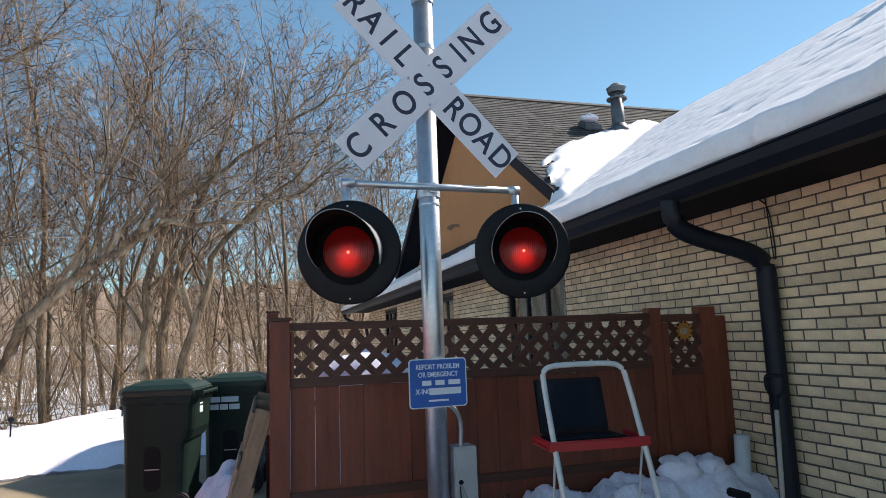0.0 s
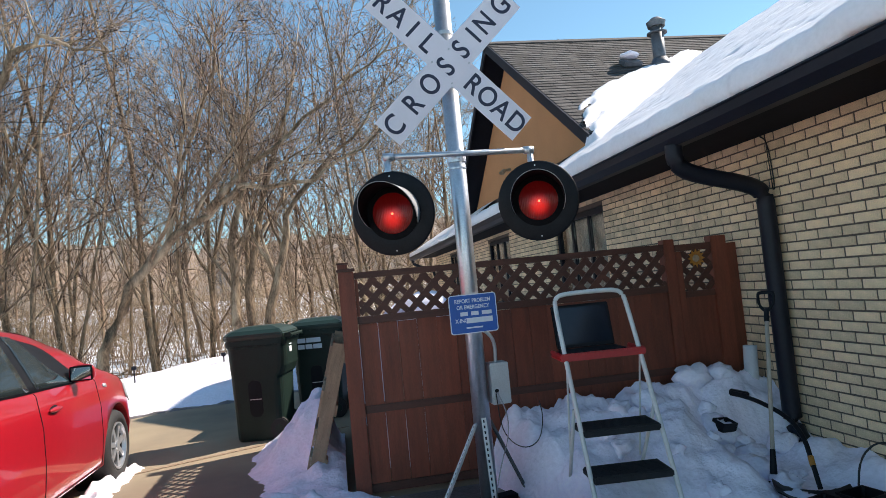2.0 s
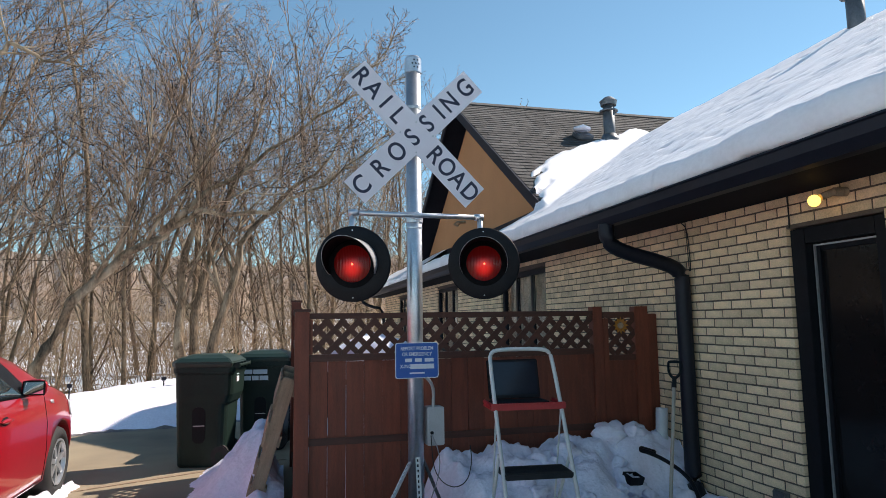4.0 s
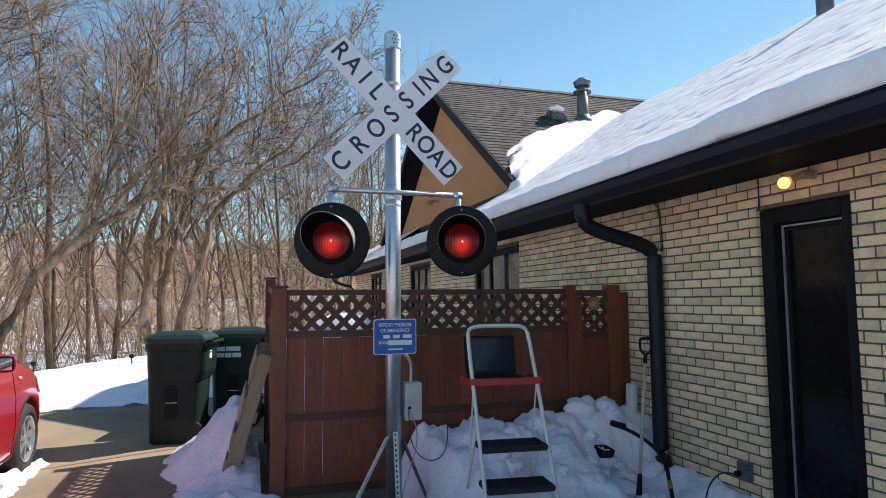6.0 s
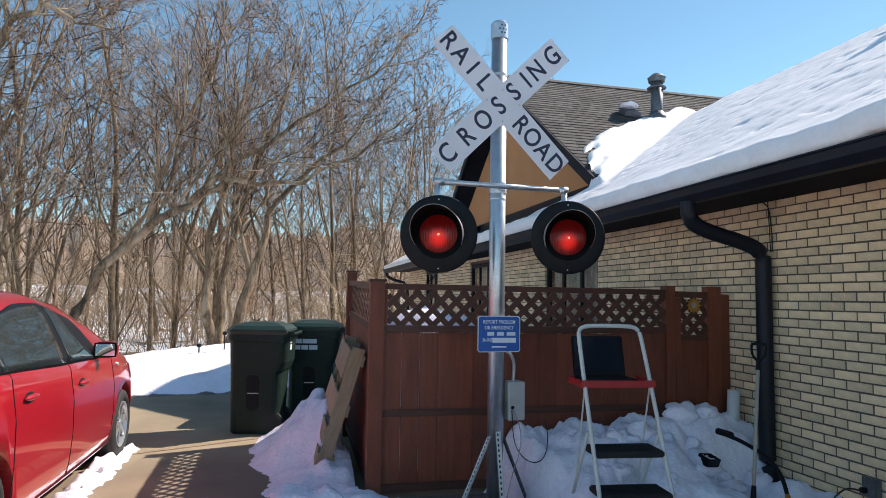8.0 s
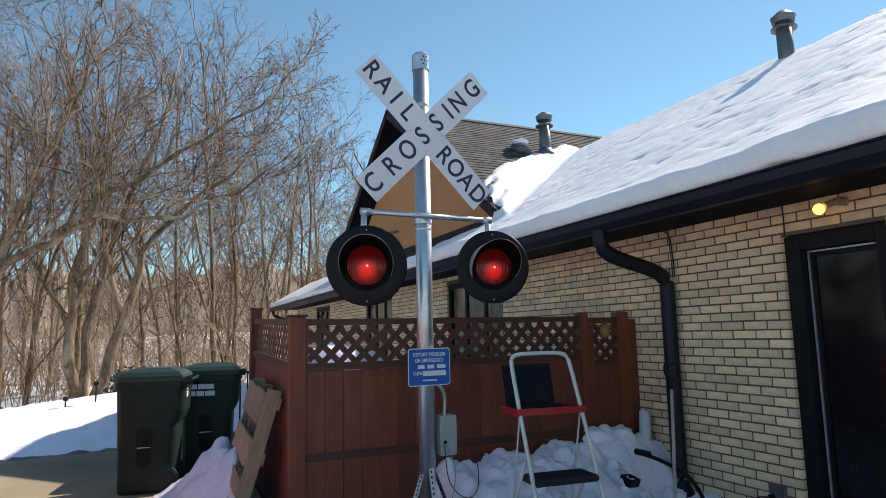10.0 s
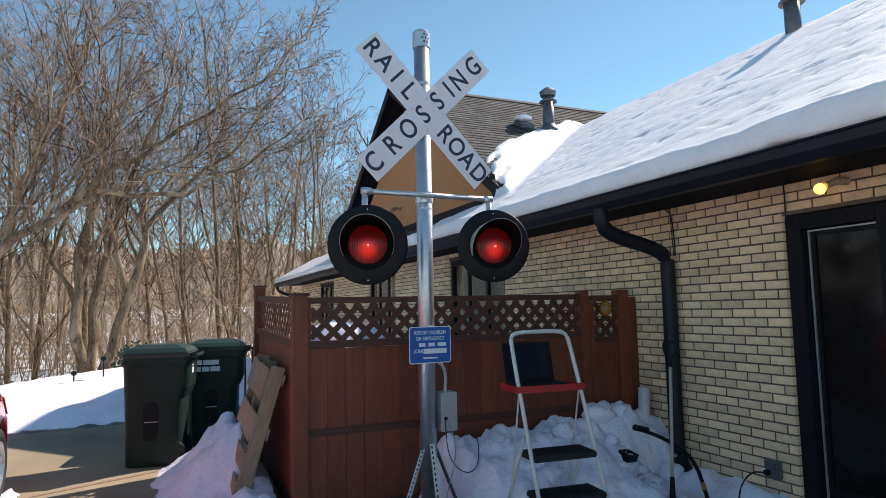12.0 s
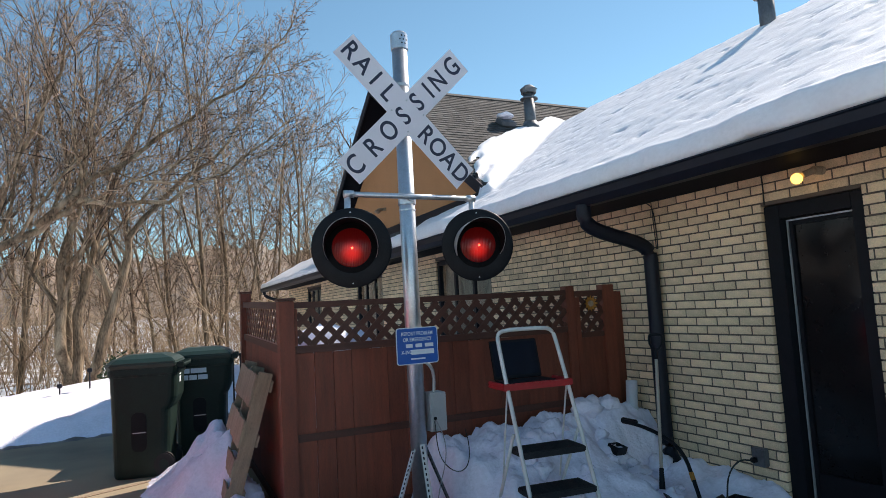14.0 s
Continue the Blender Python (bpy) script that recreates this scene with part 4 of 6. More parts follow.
def lamp_head(x, z, turn, down):
    hd = new("signal_head")
    hd.parent = sig
    hd.matrix_basis = pose(x, -0.115, z) @ pose(0, 0, 0, 0, 0, turn) @ pose(0, 0, 0, down, 0, 0)
    tagged(hd, "black round signal head with hooded red lens")
    bm = bmesh.new()
    R = 0.265
    rings = [(0.09, -0.012), (0.19, -0.012), (R - 0.012, -0.004), (R, 0.0), (R, 0.01), (R - 0.014, 0.004), (0.19, -0.003), (0.09, -0.003)]
    loops = []
    for r, y in rings:
        loops.append([bm.verts.new((r * math.cos(2 * math.pi * k / 64), y, r * math.sin(2 * math.pi * k / 64))) for k in range(64)])
    for a, b in zip(loops, loops[1:] + loops[:1]):
        for k in range(64):
            k2 = (k + 1) % 64
            bm.faces.new((a[k], a[k2], b[k2], b[k]))
    bmesh.ops.recalc_face_normals(bm, faces=bm.faces)
    part("backplate", bm, M_BLACK, hd, "black round background plate", True)
    # lens: a shallow dome
    bm = bmesh.new()
    n = 40
    prev = None
    for i in range(8):
        r, y = 0.13 * (1 - i / 7.0), -0.014 - 0.032 * math.sin(math.pi / 2 * i / 7.0)
        row = [bm.verts.new((r * math.cos(2 * math.pi * k / n), y, r * math.sin(2 * math.pi * k / n))) for k in range(n)] if i < 7 else [bm.verts.new((0, y, 0))]
        if prev:
            for k in range(n):
                k2 = (k + 1) % n
                bm.faces.new((prev[k], prev[k2], row[k2], row[k]) if len(row) > 1 else (prev[k], prev[k2], row[0]))
        prev = row
    bmesh.ops.recalc_face_normals(bm, faces=bm.faces)
    part("lens", bm, M_LENS, hd, "round red glass lens", True)
    bm = bmesh.new()
    rod(bm, (0.004, -0.0455, -0.004), (0.004, -0.049, -0.004), 0.008, 0.005, n=12)
    part("lamp_glow", bm, M_LED, hd, "glowing orange-red lamp filament")
    bm = bmesh.new()
    inner = [bm.verts.new((0.129 * math.cos(math.pi * k / 24), -0.02, 0.129 * math.sin(math.pi * k / 24))) for k in range(48)]
    outer = [bm.verts.new((0.167 * math.cos(math.pi * k / 24), -0.0145, 0.167 * math.sin(math.pi * k / 24))) for k in range(48)]
    for k in range(48):
        bm.faces.new((inner[k], inner[(k + 1) % 48], outer[(k + 1) % 48], outer[k]))
    part("lens_rim", bm, M_BLACK_IN, hd, "matt black rim round the lens").modifiers.new("thick", "SOLIDIFY").thickness = 0.003
    # visor: a hood longer at the top, open below
    # black lining, and an outer skin coloured light where sun would strike it
    for rr, material, nm, lab in ((0.17, M_BLACK_IN, "visor_lining", ""), (0.174, M_VISOR_SUNLIT, "visor", "hood over the lens, coloured pale outside as if sunlit")):
        bm = bmesh.new()
        rows = []
        for i in range(47):
            a = radians(-115 + 5 * i)
            ln = 0.018 + 0.3 * max(0.0, (math.cos(a) + 0.45) / 1.45) ** 0.75
            rows.append([bm.verts.new((rr * math.sin(a), -0.012 - ln * j / 6, rr * math.cos(a))) for j in range(7)])
        for p, q in zip(rows, rows[1:]):
            for j in range(6):
                bm.faces.new((p[j], p[j + 1], q[j + 1], q[j]))
        ob = part(nm, bm, material, hd, lab, True)
        so = ob.modifiers.new("thick", "SOLIDIFY")
        so.thickness = 0.0025
    bm = bmesh.new()
    rod(bm, (0, 0.0, 0), (0, 0.13, 0), 0.15, 0.11, 32)
    part("housing", bm, M_BLACK, hd, "black lamp housing", bev=0.01)
    for bx, bz in ((0, 0.235), (0, -0.235)):
        bm = bmesh.new()
        rod(bm, (bx, -0.012, bz), (bx, 0.0, bz), 0.005, n=8)
        part("screw", bm, M_ALU, hd)
    return hd


lamp_head(-0.472, 1.92, -22, 3)
lamp_head(0.5, 1.938, -22, 3)
for x in (-0.475, 0.49):
    bm = bmesh.new()
    rod(bm, (x, BARY + 0.005, BARZ), (x, -0.06, 2.06), 0.021, n=16)
    part("drop_pipe", bm, M_GALV, sig, smooth=True)

plate = new("notice_sign")
plate.parent = sig
plate.matrix_basis = pose(-0.005, -0.068, 1.242)
tagged(plate, "blue emergency notice sign with white lettering")


def rounded(w, h, r, y0, y1):
    bm = bmesh.new()
    pts = []
    for cx, cz, a0 in ((w / 2 - r, h / 2 - r, 0), (-w / 2 + r, h / 2 - r, 90), (-w / 2 + r, -h / 2 + r, 180), (w / 2 - r, -h / 2 + r, 270)):
        pts += [(cx + r * math.cos(radians(a0 + 15 * k)), cz + r * math.sin(radians(a0 + 15 * k))) for k in range(7)]
    f = bm.faces.new([bm.verts.new((x, y0, z)) for x, z in pts])
    e = bmesh.ops.extrude_face_region(bm, geom=[f])["geom"]
    for v in e:
        if isinstance(v, bmesh.types.BMVert):
            v.co.y = y1
    bmesh.ops.recalc_face_normals(bm, faces=bm.faces)
    return bm


part("sign_border", rounded(0.318, 0.252, 0.02, 0, 0.003), M_SIGN_WHITE, plate, "white border of the blue sign")
part("sign_face", rounded(0.306, 0.24, 0.016, -0.0012, -0.0002), M_BLUE, plate, "blue reflective sign face")
for item in (("REPORT PROBLEM", 0, 0.083, 0), ("OR EMERGENCY", 0, 0.043, 0), ("X-ING", -0.083, -0.042, 0)):
    ln = letters("lettering", [item], 0.036, M_SIGN_WHITE, plate, "white lettering", squeeze=0.82)
    ln.location = (0, -0.0022, 0)
bm = bmesh.new()
x = -0.12
for w in (0.01, 0.006, 0.05, 0.006, 0.05, 0.006, 0.066):
    if w > 0.02:
        box(bm, (x, -0.0028, -0.011), (x + w, -0.0014, 0.014))
    x += w + 0.008
box(bm, (-0.05, -0.0028, -0.06), (0.125, -0.0014, -0.026))
box(bm, (-0.055, -0.0028, -0.094), (0.055, -0.0014, -0.084))
part("number_bars", bm, M_SIGN_WHITE, plate, "plain white bars")
jb = new("junction_box")
jb.parent = sig
jb.matrix_basis = pose(0.125, -0.02, 0.645)
tagged(jb, "grey metal junction box")
bm = bmesh.new()
box(bm, (-0.06, -0.06, 0), (0.065, 0.06, 0.265))
part("box_body", bm, M_ALU, jb, bev=0.006)
bm = bmesh.new()
box(bm, (-0.055, -0.066, 0.01), (0.06, -0.0605, 0.255))
part("box_cover", bm, M_ALU, jb, bev=0.002)
bm = bmesh.new()
rod(bm, (-0.03, -0.068, 0.09), (-0.03, -0.063, 0.09), 0.013, n=16)
part("socket", bm, M_BLACK, jb)
pipe("conduit", [(0.03, -0.055, 1.14), (0.09, -0.06, 1.1), (0.125, -0.04, 1.03), (0.12, -0.03, 0.9)], 0.012, M_ALU, sig, "bent grey conduit", 10)
# perforated angle braces
for p0, p1, label in (((-0.055, -0.03, 0.53), (-0.5, -0.5, 0.03), "white perforated steel brace"), ((-0.005, -0.06, 0.57), (-0.035, -0.26, 0.04), "white perforated steel brace"), ((0.05, 0.0, 0.53), (0.27, 0.03, 0.02), "dark steel brace")):
    p0, p1 = Vector(p0), Vector(p1)
    q = (p1 - p0).to_track_quat("Z", "Y").to_matrix().to_4x4()
    L = (p1 - p0).length
    bm = bmesh.new()
    box(bm, (-0.015, -0.002, 0), (0.015, 0.002, L))
    box(bm, (0.011, 0.0022, 0), (0.015, 0.022, L))
    bm.transform(Matrix.Translation(p0) @ q)
    br = part("brace", bm, M_LADDER if "white" in label else M_GALV_GREY, sig, label)
    bm = bmesh.new()
    for k in range(int(L / 0.035)):
        for s in (-0.0022, 0.0022):
            box(bm, (-0.006, s - 0.0006, 0.012 + 0.035 * k), (0.004, s + 0.0006, 0.03 + 0.035 * k))
    bm.transform(Matrix.Translation(p0) @ q)
    part("holes", bm, M_BLACK, br)
for m4 in (pose(-0.1, 0.0, 0.02, 0, 0, 12), pose(0.05, -0.3, 0.02, 0, 0, 95)):
    bm = bmesh.new()
    box(bm, (-0.3, -0.045, -0.02), (0.3, 0.045, 0.02))
    bm.transform(m4)
    part("base_plank", bm, M_SOFFIT, sig, "dark weathered base plank", bev=0.004)

tyre = thing("weight_tyre", pose(0.0, -0.93, 0.02, 0, 0, 0), "old car tyre filled with icy cement, lying flat", "tyre")


def tyre_mesh(R, r, w, n=56):
    bm = bmesh.new()
    prof = [(r, 0.02), (r + 0.01, 0.0), (R - 0.07, 0.0), (R - 0.015, 0.02), (R, 0.05), (R, w - 0.05), (R - 0.015, w - 0.02), (R - 0.07, w), (r + 0.03, w - 0.005), (r, w - 0.03), (r - 0.005, w - 0.07)]
    loops = [[bm.verts.new((a * math.cos(2 * math.pi * k / n), a * math.sin(2 * math.pi * k / n), z)) for k in range(n)] for a, z in prof]
    for a, b in zip(loops, loops[1:] + loops[:1]):
        for k in range(n):
            k2 = (k + 1) % n
            bm.faces.new((a[k], a[k2], b[k2], b[k]))
    bmesh.ops.recalc_face_normals(bm, faces=bm.faces)
    return bm


part("tyre_body", tyre_mesh(0.36, 0.19, 0.2), M_RUBBER, tyre, "worn black rubber tyre", True)
bm = bmesh.new()
for k in range(56):
    box(bm, (0.352, -0.012, 0.035), (0.366, 0.012, 0.165), pose(0, 0, 0, 0, 0, 360 / 56 * k))
part("tread", bm, M_RUBBER, tyre)
bm = bmesh.new()
rod(bm, (0, 0, 0.0), (0, 0, 0.16), 0.188, n=40)
part("cement_fill", bm, M_CEMENT, tyre, "pale icy cement filling")

# ---- step ladder with a laptop ----
ladder = thing("step_ladder", pose(0, 0, 0), "white three-step folding ladder with black treads", "step ladder")
FL, FR, TL, TR = Vector((0.425, -0.82, 0.0)), Vector((0.9, -0.87, 0.0)), Vector((0.41, -0.45, 1.3)), Vector((0.84, -0.49, 1.3))
up = (TL - FL).normalized()
loop = [FL, FL.lerp(TL, 0.5), TL - up * 0.06, TL + Vector((0.012, 0, 0.0)), TL + Vector((0.06, -0.005, 0.02)), TL.lerp(TR, 0.5) + Vector((0, 0, 0.022)), TR + Vector((-0.06, 0.005, 0.02)), TR - Vector((0.012, 0, 0.0)), TR - (TR - FR).normalized() * 0.06, FR.lerp(TR, 0.5), FR]
pipe("front_tube", loop, 0.0135, M_LADDER, ladder, "white enamelled front tube", 12)
for a, b in (((0.42, -0.58, 0.66), (0.47, -0.18, 0.02)), ((0.9, -0.62, 0.66), (0.86, -0.3, 0.02))):
    bm = bmesh.new()
    rod(bm, a, b, 0.011, n=12)
    part("back_leg", bm, M_LADDER, ladder, smooth=True)
    bm = bmesh.new()
    rod(bm, Vector(b) + Vector((0, 0, 0.03)), Vector(b) - Vector((0, 0, 0.02)), 0.016, n=12)
    part("rubber_foot", bm, M_BLACK, ladder)
for a, b in (((0.43, -0.52, 0.95), (0.445, -0.36, 0.3)), ((0.87, -0.56, 0.95), (0.875, -0.4, 0.3))):
    bm = bmesh.new()
    rod(bm, a, b, 0.006, n=8)
    part("stay", bm, M_LADDER, ladder)
for p in (FL, FR):
    bm = bmesh.new()
    rod(bm, p + Vector((0, 0, 0.04)), p - Vector((0, 0, 0.01)), 0.018, n=12)
    part("rubber_foot", bm, M_BLACK, ladder)
for k, dep in ((0.035, 0.2), (0.238, 0.2), (0.422, 0.2)):
    a, b = FL.lerp(TL, k), FR.lerp(TR, k)
    bm = bmesh.new()
    dx = (b - a).normalized()
    ang = math.degrees(math.atan2(dx.y, dx.x))
    w = (b - a).length
    box(bm, (0.008, -0.03, -0.026), (w - 0.008, dep, 0.014))
    bm.transform(Matrix.Translation(a) @ pose(0, 0, 0, 0, 0, ang))
    tr = part("tread", bm, M_STEP, ladder, "black ribbed tread", bev=0.008)
    bm = bmesh.new()
    for i in range(9):
        box(bm, (0.03, -0.02 + 0.023 * i, 0.0142), (w - 0.03, -0.01 + 0.023 * i, 0.0165))
    bm.transform(Matrix.Translation(a) @ pose(0, 0, 0, 0, 0, ang))
    part("ribs", bm, M_STEP, tr)
a, b = FL.lerp(TL, 0.757), FR.lerp(TR, 0.748)
dx = (b - a).normalized()
TRAY = Matrix.Translation(a) @ pose(0, 0, 0, 0, 0, math.degrees(math.atan2(dx.y, dx.x)))
w = (b - a).length
bm = bmesh.new()
box(bm, (-0.03, -0.03, -0.05), (w + 0.03, -0.012, -0.005))
box(bm, (-0.03, -0.012, -0.05), (w + 0.03, 0.24, -0.03))
box(bm, (-0.03, -0.012, -0.03), (-0.012, 0.24, -0.005))
box(bm, (w + 0.012, -0.012, -0.03), (w + 0.03, 0.24, -0.005))
bm.transform(TRAY)
part("tray", bm, M_RED_PLASTIC, ladder, "red plastic tool tray", bev=0.006)
lap = thing("laptop", TRAY @ pose(0.2, 0.02, -0.027, 0, 0, 2), "open black laptop with a dark glossy screen", "laptop")
bm = bmesh.new()
box(bm, (-0.185, 0, 0), (0.185, 0.2, 0.022))
part("keyboard_base", bm, M_BLACK, lap, bev=0.006)
bm = bmesh.new()
box(bm, (-0.185, 0.0, 0.0), (0.185, 0.012, 0.27))
bm.transform(pose(0, 0.195, 0.024, -13))
lid = part("screen_lid", bm, M_BLACK, lap, bev=0.008)
bm = bmesh.new()
box(bm, (-0.168, -0.002, 0.025), (0.168, -0.0002, 0.252))
bm.transform(pose(0, 0.195, 0.024, -13))
part("screen", bm, M_DARK_PLASTIC, lid, "dark glossy screen")

# ---- wheeled bins ----
def bin_at(x, y, turn, label, bars):
    b = thing("wheeled_bin", pose(x, y, 0, 0, 0, turn), label, "wheeled bin", "bins on the driveway")
    # sections from the foot up: x from, x to, half depth
    secs = [(0.0, -0.29, 0.24, 0.24), (0.03, -0.3, 0.25, 0.25), (0.62, -0.315, 0.27, 0.285), (0.64, -0.315, 0.3, 0.285), (0.72, -0.32, 0.335, 0.292), (0.93, -0.328, 0.345, 0.3), (0.935, -0.345, 0.36, 0.318), (1.0, -0.345, 0.36, 0.318)]
    bm = bmesh.new()
    rows = []
    for z, x0, x1, d in secs:
        c = 0.085 if z < 0.95 else 0.07
        ring = []
        for cx, cy, a0 in ((x1 - c, -d + c, -90), (x1 - c, d - c, 0), (x0 + c, d - c, 90), (x0 + c, -d + c, 180)):
            ring += [(cx + c * math.cos(radians(a0 + 22.5 * k)), cy + c * math.sin(radians(a0 + 22.5 * k))) for k in range(5)]
        rows.append([bm.verts.new((px, py, z)) for px, py in ring])
    for p, q in zip(rows, rows[1:]):
        for k in range(len(p)):
            k2 = (k + 1) % len(p)
            bm.faces.new((p[k], p[k2], q[k2], q[k]))
    bm.faces.new(list(reversed(rows[0]))), bm.faces.new(rows[-1])
    bmesh.ops.recalc_face_normals(bm, faces=bm.faces)
    body = part("bin_body", bm, M_BIN, b, "dark green-black moulded plastic body", bev=0.008)
    for s in (-1, 1):
        bm = bmesh.new()
        bm.free()
        # flat arch whose black colour stands for shade inside a moulded recess
        bm = rounded(0.15, 0.36, 0.06, -0.004, 0.004)
        bm.transform(pose(-0.035, s * 0.2735, 0.42) @ pose(0, 0, 0, s * -3.4))
        part("panel", bm, M_BLACK, body, "arched panel coloured black for the shade of a recess")
        bm = bmesh.new()
        box(bm, (-0.1, -0.004, 0.41), (0.03, 0.004, 0.418))
        bm.transform(pose(0, s * 0.2755, 0) @ pose(0, 0, 0, 0))
        part("raised_mark", bm, M_ALU, body)
    bm = bmesh.new()
    rows = []
    for z, g, h in ((1.0, 0.0, 0), (1.045, 0.006, 0), (1.075, -0.05, 0.012), (1.1, -0.16, 0.02)):
        x0, x1, d = -0.36 - g, 0.335 + g, 0.325 + g
        c = 0.06
        rows.append([bm.verts.new((px, py, z + h)) for px, py in ((x0 + c, -d), (x1, -d), (x1, d), (x0 + c, d), (x0, d - c), (x0, -d + c))])
    for p, q in zip(rows, rows[1:]):
        for k in range(6):
            k2 = (k + 1) % 6
            bm.faces.new((p[k], p[k2], q[k2], q[k]))
    bm.faces.new(list(reversed(rows[0]))), bm.faces.new(rows[-1])
    bmesh.ops.recalc_face_normals(bm, faces=bm.faces)
    part("lid", bm, M_BIN_LID, b, "dark green domed lid", bev=0.01)
    bm = bmesh.new()
    rod(bm, (0.4, -0.24, 1.01), (0.4, 0.24, 1.01), 0.016, n=12)
    for s in (-0.24, -0.08, 0.08, 0.24):
        box(bm, (0.33, s - 0.02, 0.985), (0.41, s + 0.02, 1.035))
    part("lid_hinge", bm, M_BIN, b, bev=0.004)
    for s in (-1, 1):
        bm = bmesh.new()
        rod(bm, (0.2, s * 0.2, 0.11), (0.2, s * 0.262, 0.11), 0.11, n=28)
        wh = part("wheel", bm, M_RUBBER, b, bev=0.012)
        bm = bmesh.new()
        rod(bm, (0.2, s * 0.263, 0.11), (0.2, s * 0.269, 0.11), 0.045, n=20)
        part("hub", bm, M_BIN, wh)
    if bars:
        bm = bmesh.new()
        for z, row in ((0.86, (0.1, 0.18)), (0.79, (0.085, 0.085, 0.11))):
            px = -0.24
            for wd in row:
                box(bm, (px, -0.309, z), (px + wd, -0.3045, z + 0.05))
                px += wd + 0.012
        part("white_bars", bm, M_SIGN_WHITE, body, "white printed bars")
    else:
        bm = bmesh.new()
        for z in (0.84, 0.91):
            box(bm, (0.346, -0.14, z), (0.3485, -0.04, z + 0.055))
        part("sticker", bm, M_SIGN_WHITE, body, "white sticker")
    b.scale = (0.93, 0.95, 1.06)
    return b


bin_at(-1.7, 3.08, -11, "dark green wheeled bin with its back to the sun", False)
bin_at(-1.1, 3.86, -9, "dark green wheeled bin with white bars on its side", True)

# ---- pallet leaning on the fence ----
pal = thing("pallet", pose(-1.13, 0.98, 0.1) @ pose(0, 0, 0, 3, 15.5, 0), "weathered broken wooden pallet leaning against the fence", "pallet")
for y in (0.0, 0.42, 0.84):
    bm = bmesh.new()
    box(bm, (-0.055, y, 0), (0.05, y + 0.042, 1.0))
    part("stringer", bm, M_PALLET, pal, bev=0.003)
rng = random.Random(4)
for z0, z1, y1 in ((0.02, 0.12, 0.9), (0.2, 0.33, 0.9), (0.42, 0.62, 0.86), (0.73, 0.97, 0.9)):
    bm = bmesh.new()
    box(bm, (-0.075, -0.008, z0), (-0.0565, y1, z1))
    bmesh.ops.subdivide_edges(bm, edges=[e for e in bm.edges if abs(e.verts[0].co.y - e.verts[1].co.y) > 0.3], cuts=12)
    for v in bm.verts:
        v.co.z += rng.uniform(-0.008, 0.008)
    part("deck_board", bm, M_PALLET, pal, "broad splintered board", bev=0.0)
for k in range(3):
    bm = bmesh.new()
    box(bm, (0.0515, -0.01, 0.02 + 0.42 * k), (0.069, 0.89, 0.11 + 0.42 * k))
    part("deck_board", bm, M_PALLET, pal, bev=0.002)

# ---- shovels and clutter by the wall ----
def look_up(foot, top):
    """A frame at a foot whose z axis points at the top."""
    foot, top = Vector(foot), Vector(top)
    return Matrix.Translation(foot) @ (top - foot).to_track_quat("Z", "Y").to_matrix().to_4x4()


sh = thing("snow_shovel", look_up((1.648, -0.535, 0.0), (1.925, -0.3, 1.21)) @ Matrix.Diagonal((0.85, 0.85, 1.05, 1)), "snow shovel with pale wooden shaft standing in the snow", "shovel")
bm = bmesh.new()
rod(bm, (0, 0, 0.22), (0, 0, 1.02), 0.015, n=14)
part("shaft", bm, M_SHAFT, sh, "worn pale wooden shaft", True)
bm = bmesh.new()
rod(bm, (0, 0, 1.0), (0, 0, 1.08), 0.02, 0.017, n=14)
part("grip_socket", bm, M_BLACK, sh)
pipe("grip", [(0, 0, 1.06), (-0.05, 0, 1.1), (-0.058, 0, 1.17), (-0.05, 0, 1.185), (0.05, 0, 1.185), (0.058, 0, 1.17), (0.05, 0, 1.1), (0, 0, 1.06)], 0.011, M_BLACK, sh, "black D-shaped grip", 10)
bm = bmesh.new()
rod(bm, (0, 0, 0.1), (0, 0, 0.24), 0.026, 0.018, n=14)
part("blade_socket", bm, M_BLACK, sh)
bm = bmesh.new()
g = [[bm.verts.new((-0.16 + 0.32 * i / 8, 0.05 * (1 - ((i - 4) / 4) ** 2) - 0.02, 0.06 - 0.3 * j / 4)) for i in range(9)] for j in range(5)]
for j in range(4):
    for i in range(8):
        bm.faces.new((g[j][i], g[j][i + 1], g[j + 1][i + 1], g[j + 1][i]))
bl = part("blade", bm, M_BLACK, sh, "black plastic blade", True)
bl.modifiers.new("thick", "SOLIDIFY").thickness = 0.006

br = thing("bent_snow_shovel", pose(0, 0, 0), "black snow shovel with a bent handle lying on the heap", "shovel")
pipe("handle", [(1.79, -0.04, 0.5), (1.85, -0.2, 0.47), (1.89, -0.42, 0.4), (1.88, -0.55, 0.31), (1.838, -0.645, 0.2), (1.8, -0.74, 0.06)], 0.0145, M_BLACK, br, "bent black handle", 10)
bm = bmesh.new()
rod(bm, (1.846, -0.63, 0.213), (1.829, -0.665, 0.168), 0.017, n=12)
part("band", bm, M_YELLOW, br, "brass-coloured band")
bm = bmesh.new()
box(bm, (-0.04, -0.02, -0.02), (0.09, 0.02, 0.025), pose(1.79, -0.04, 0.505, 0, 8, -60))
part("grip", bm, M_BLACK, br, bev=0.008)
bm = bmesh.new()
at = pose(1.66, -0.88, 0.05, -14, 3, -30)
g = [[bm.verts.new(at @ Vector((-0.2 + 0.4 * i / 8, -0.17 + 0.34 * j / 4, 0.05 * abs((i - 4) / 4) ** 2.5 + 0.05 * (j / 4) ** 3))) for i in range(9)] for j in range(5)]
for j in range(4):
    for i in range(8):
        bm.faces.new((g[j][i], g[j][i + 1], g[j + 1][i + 1], g[j + 1][i]))
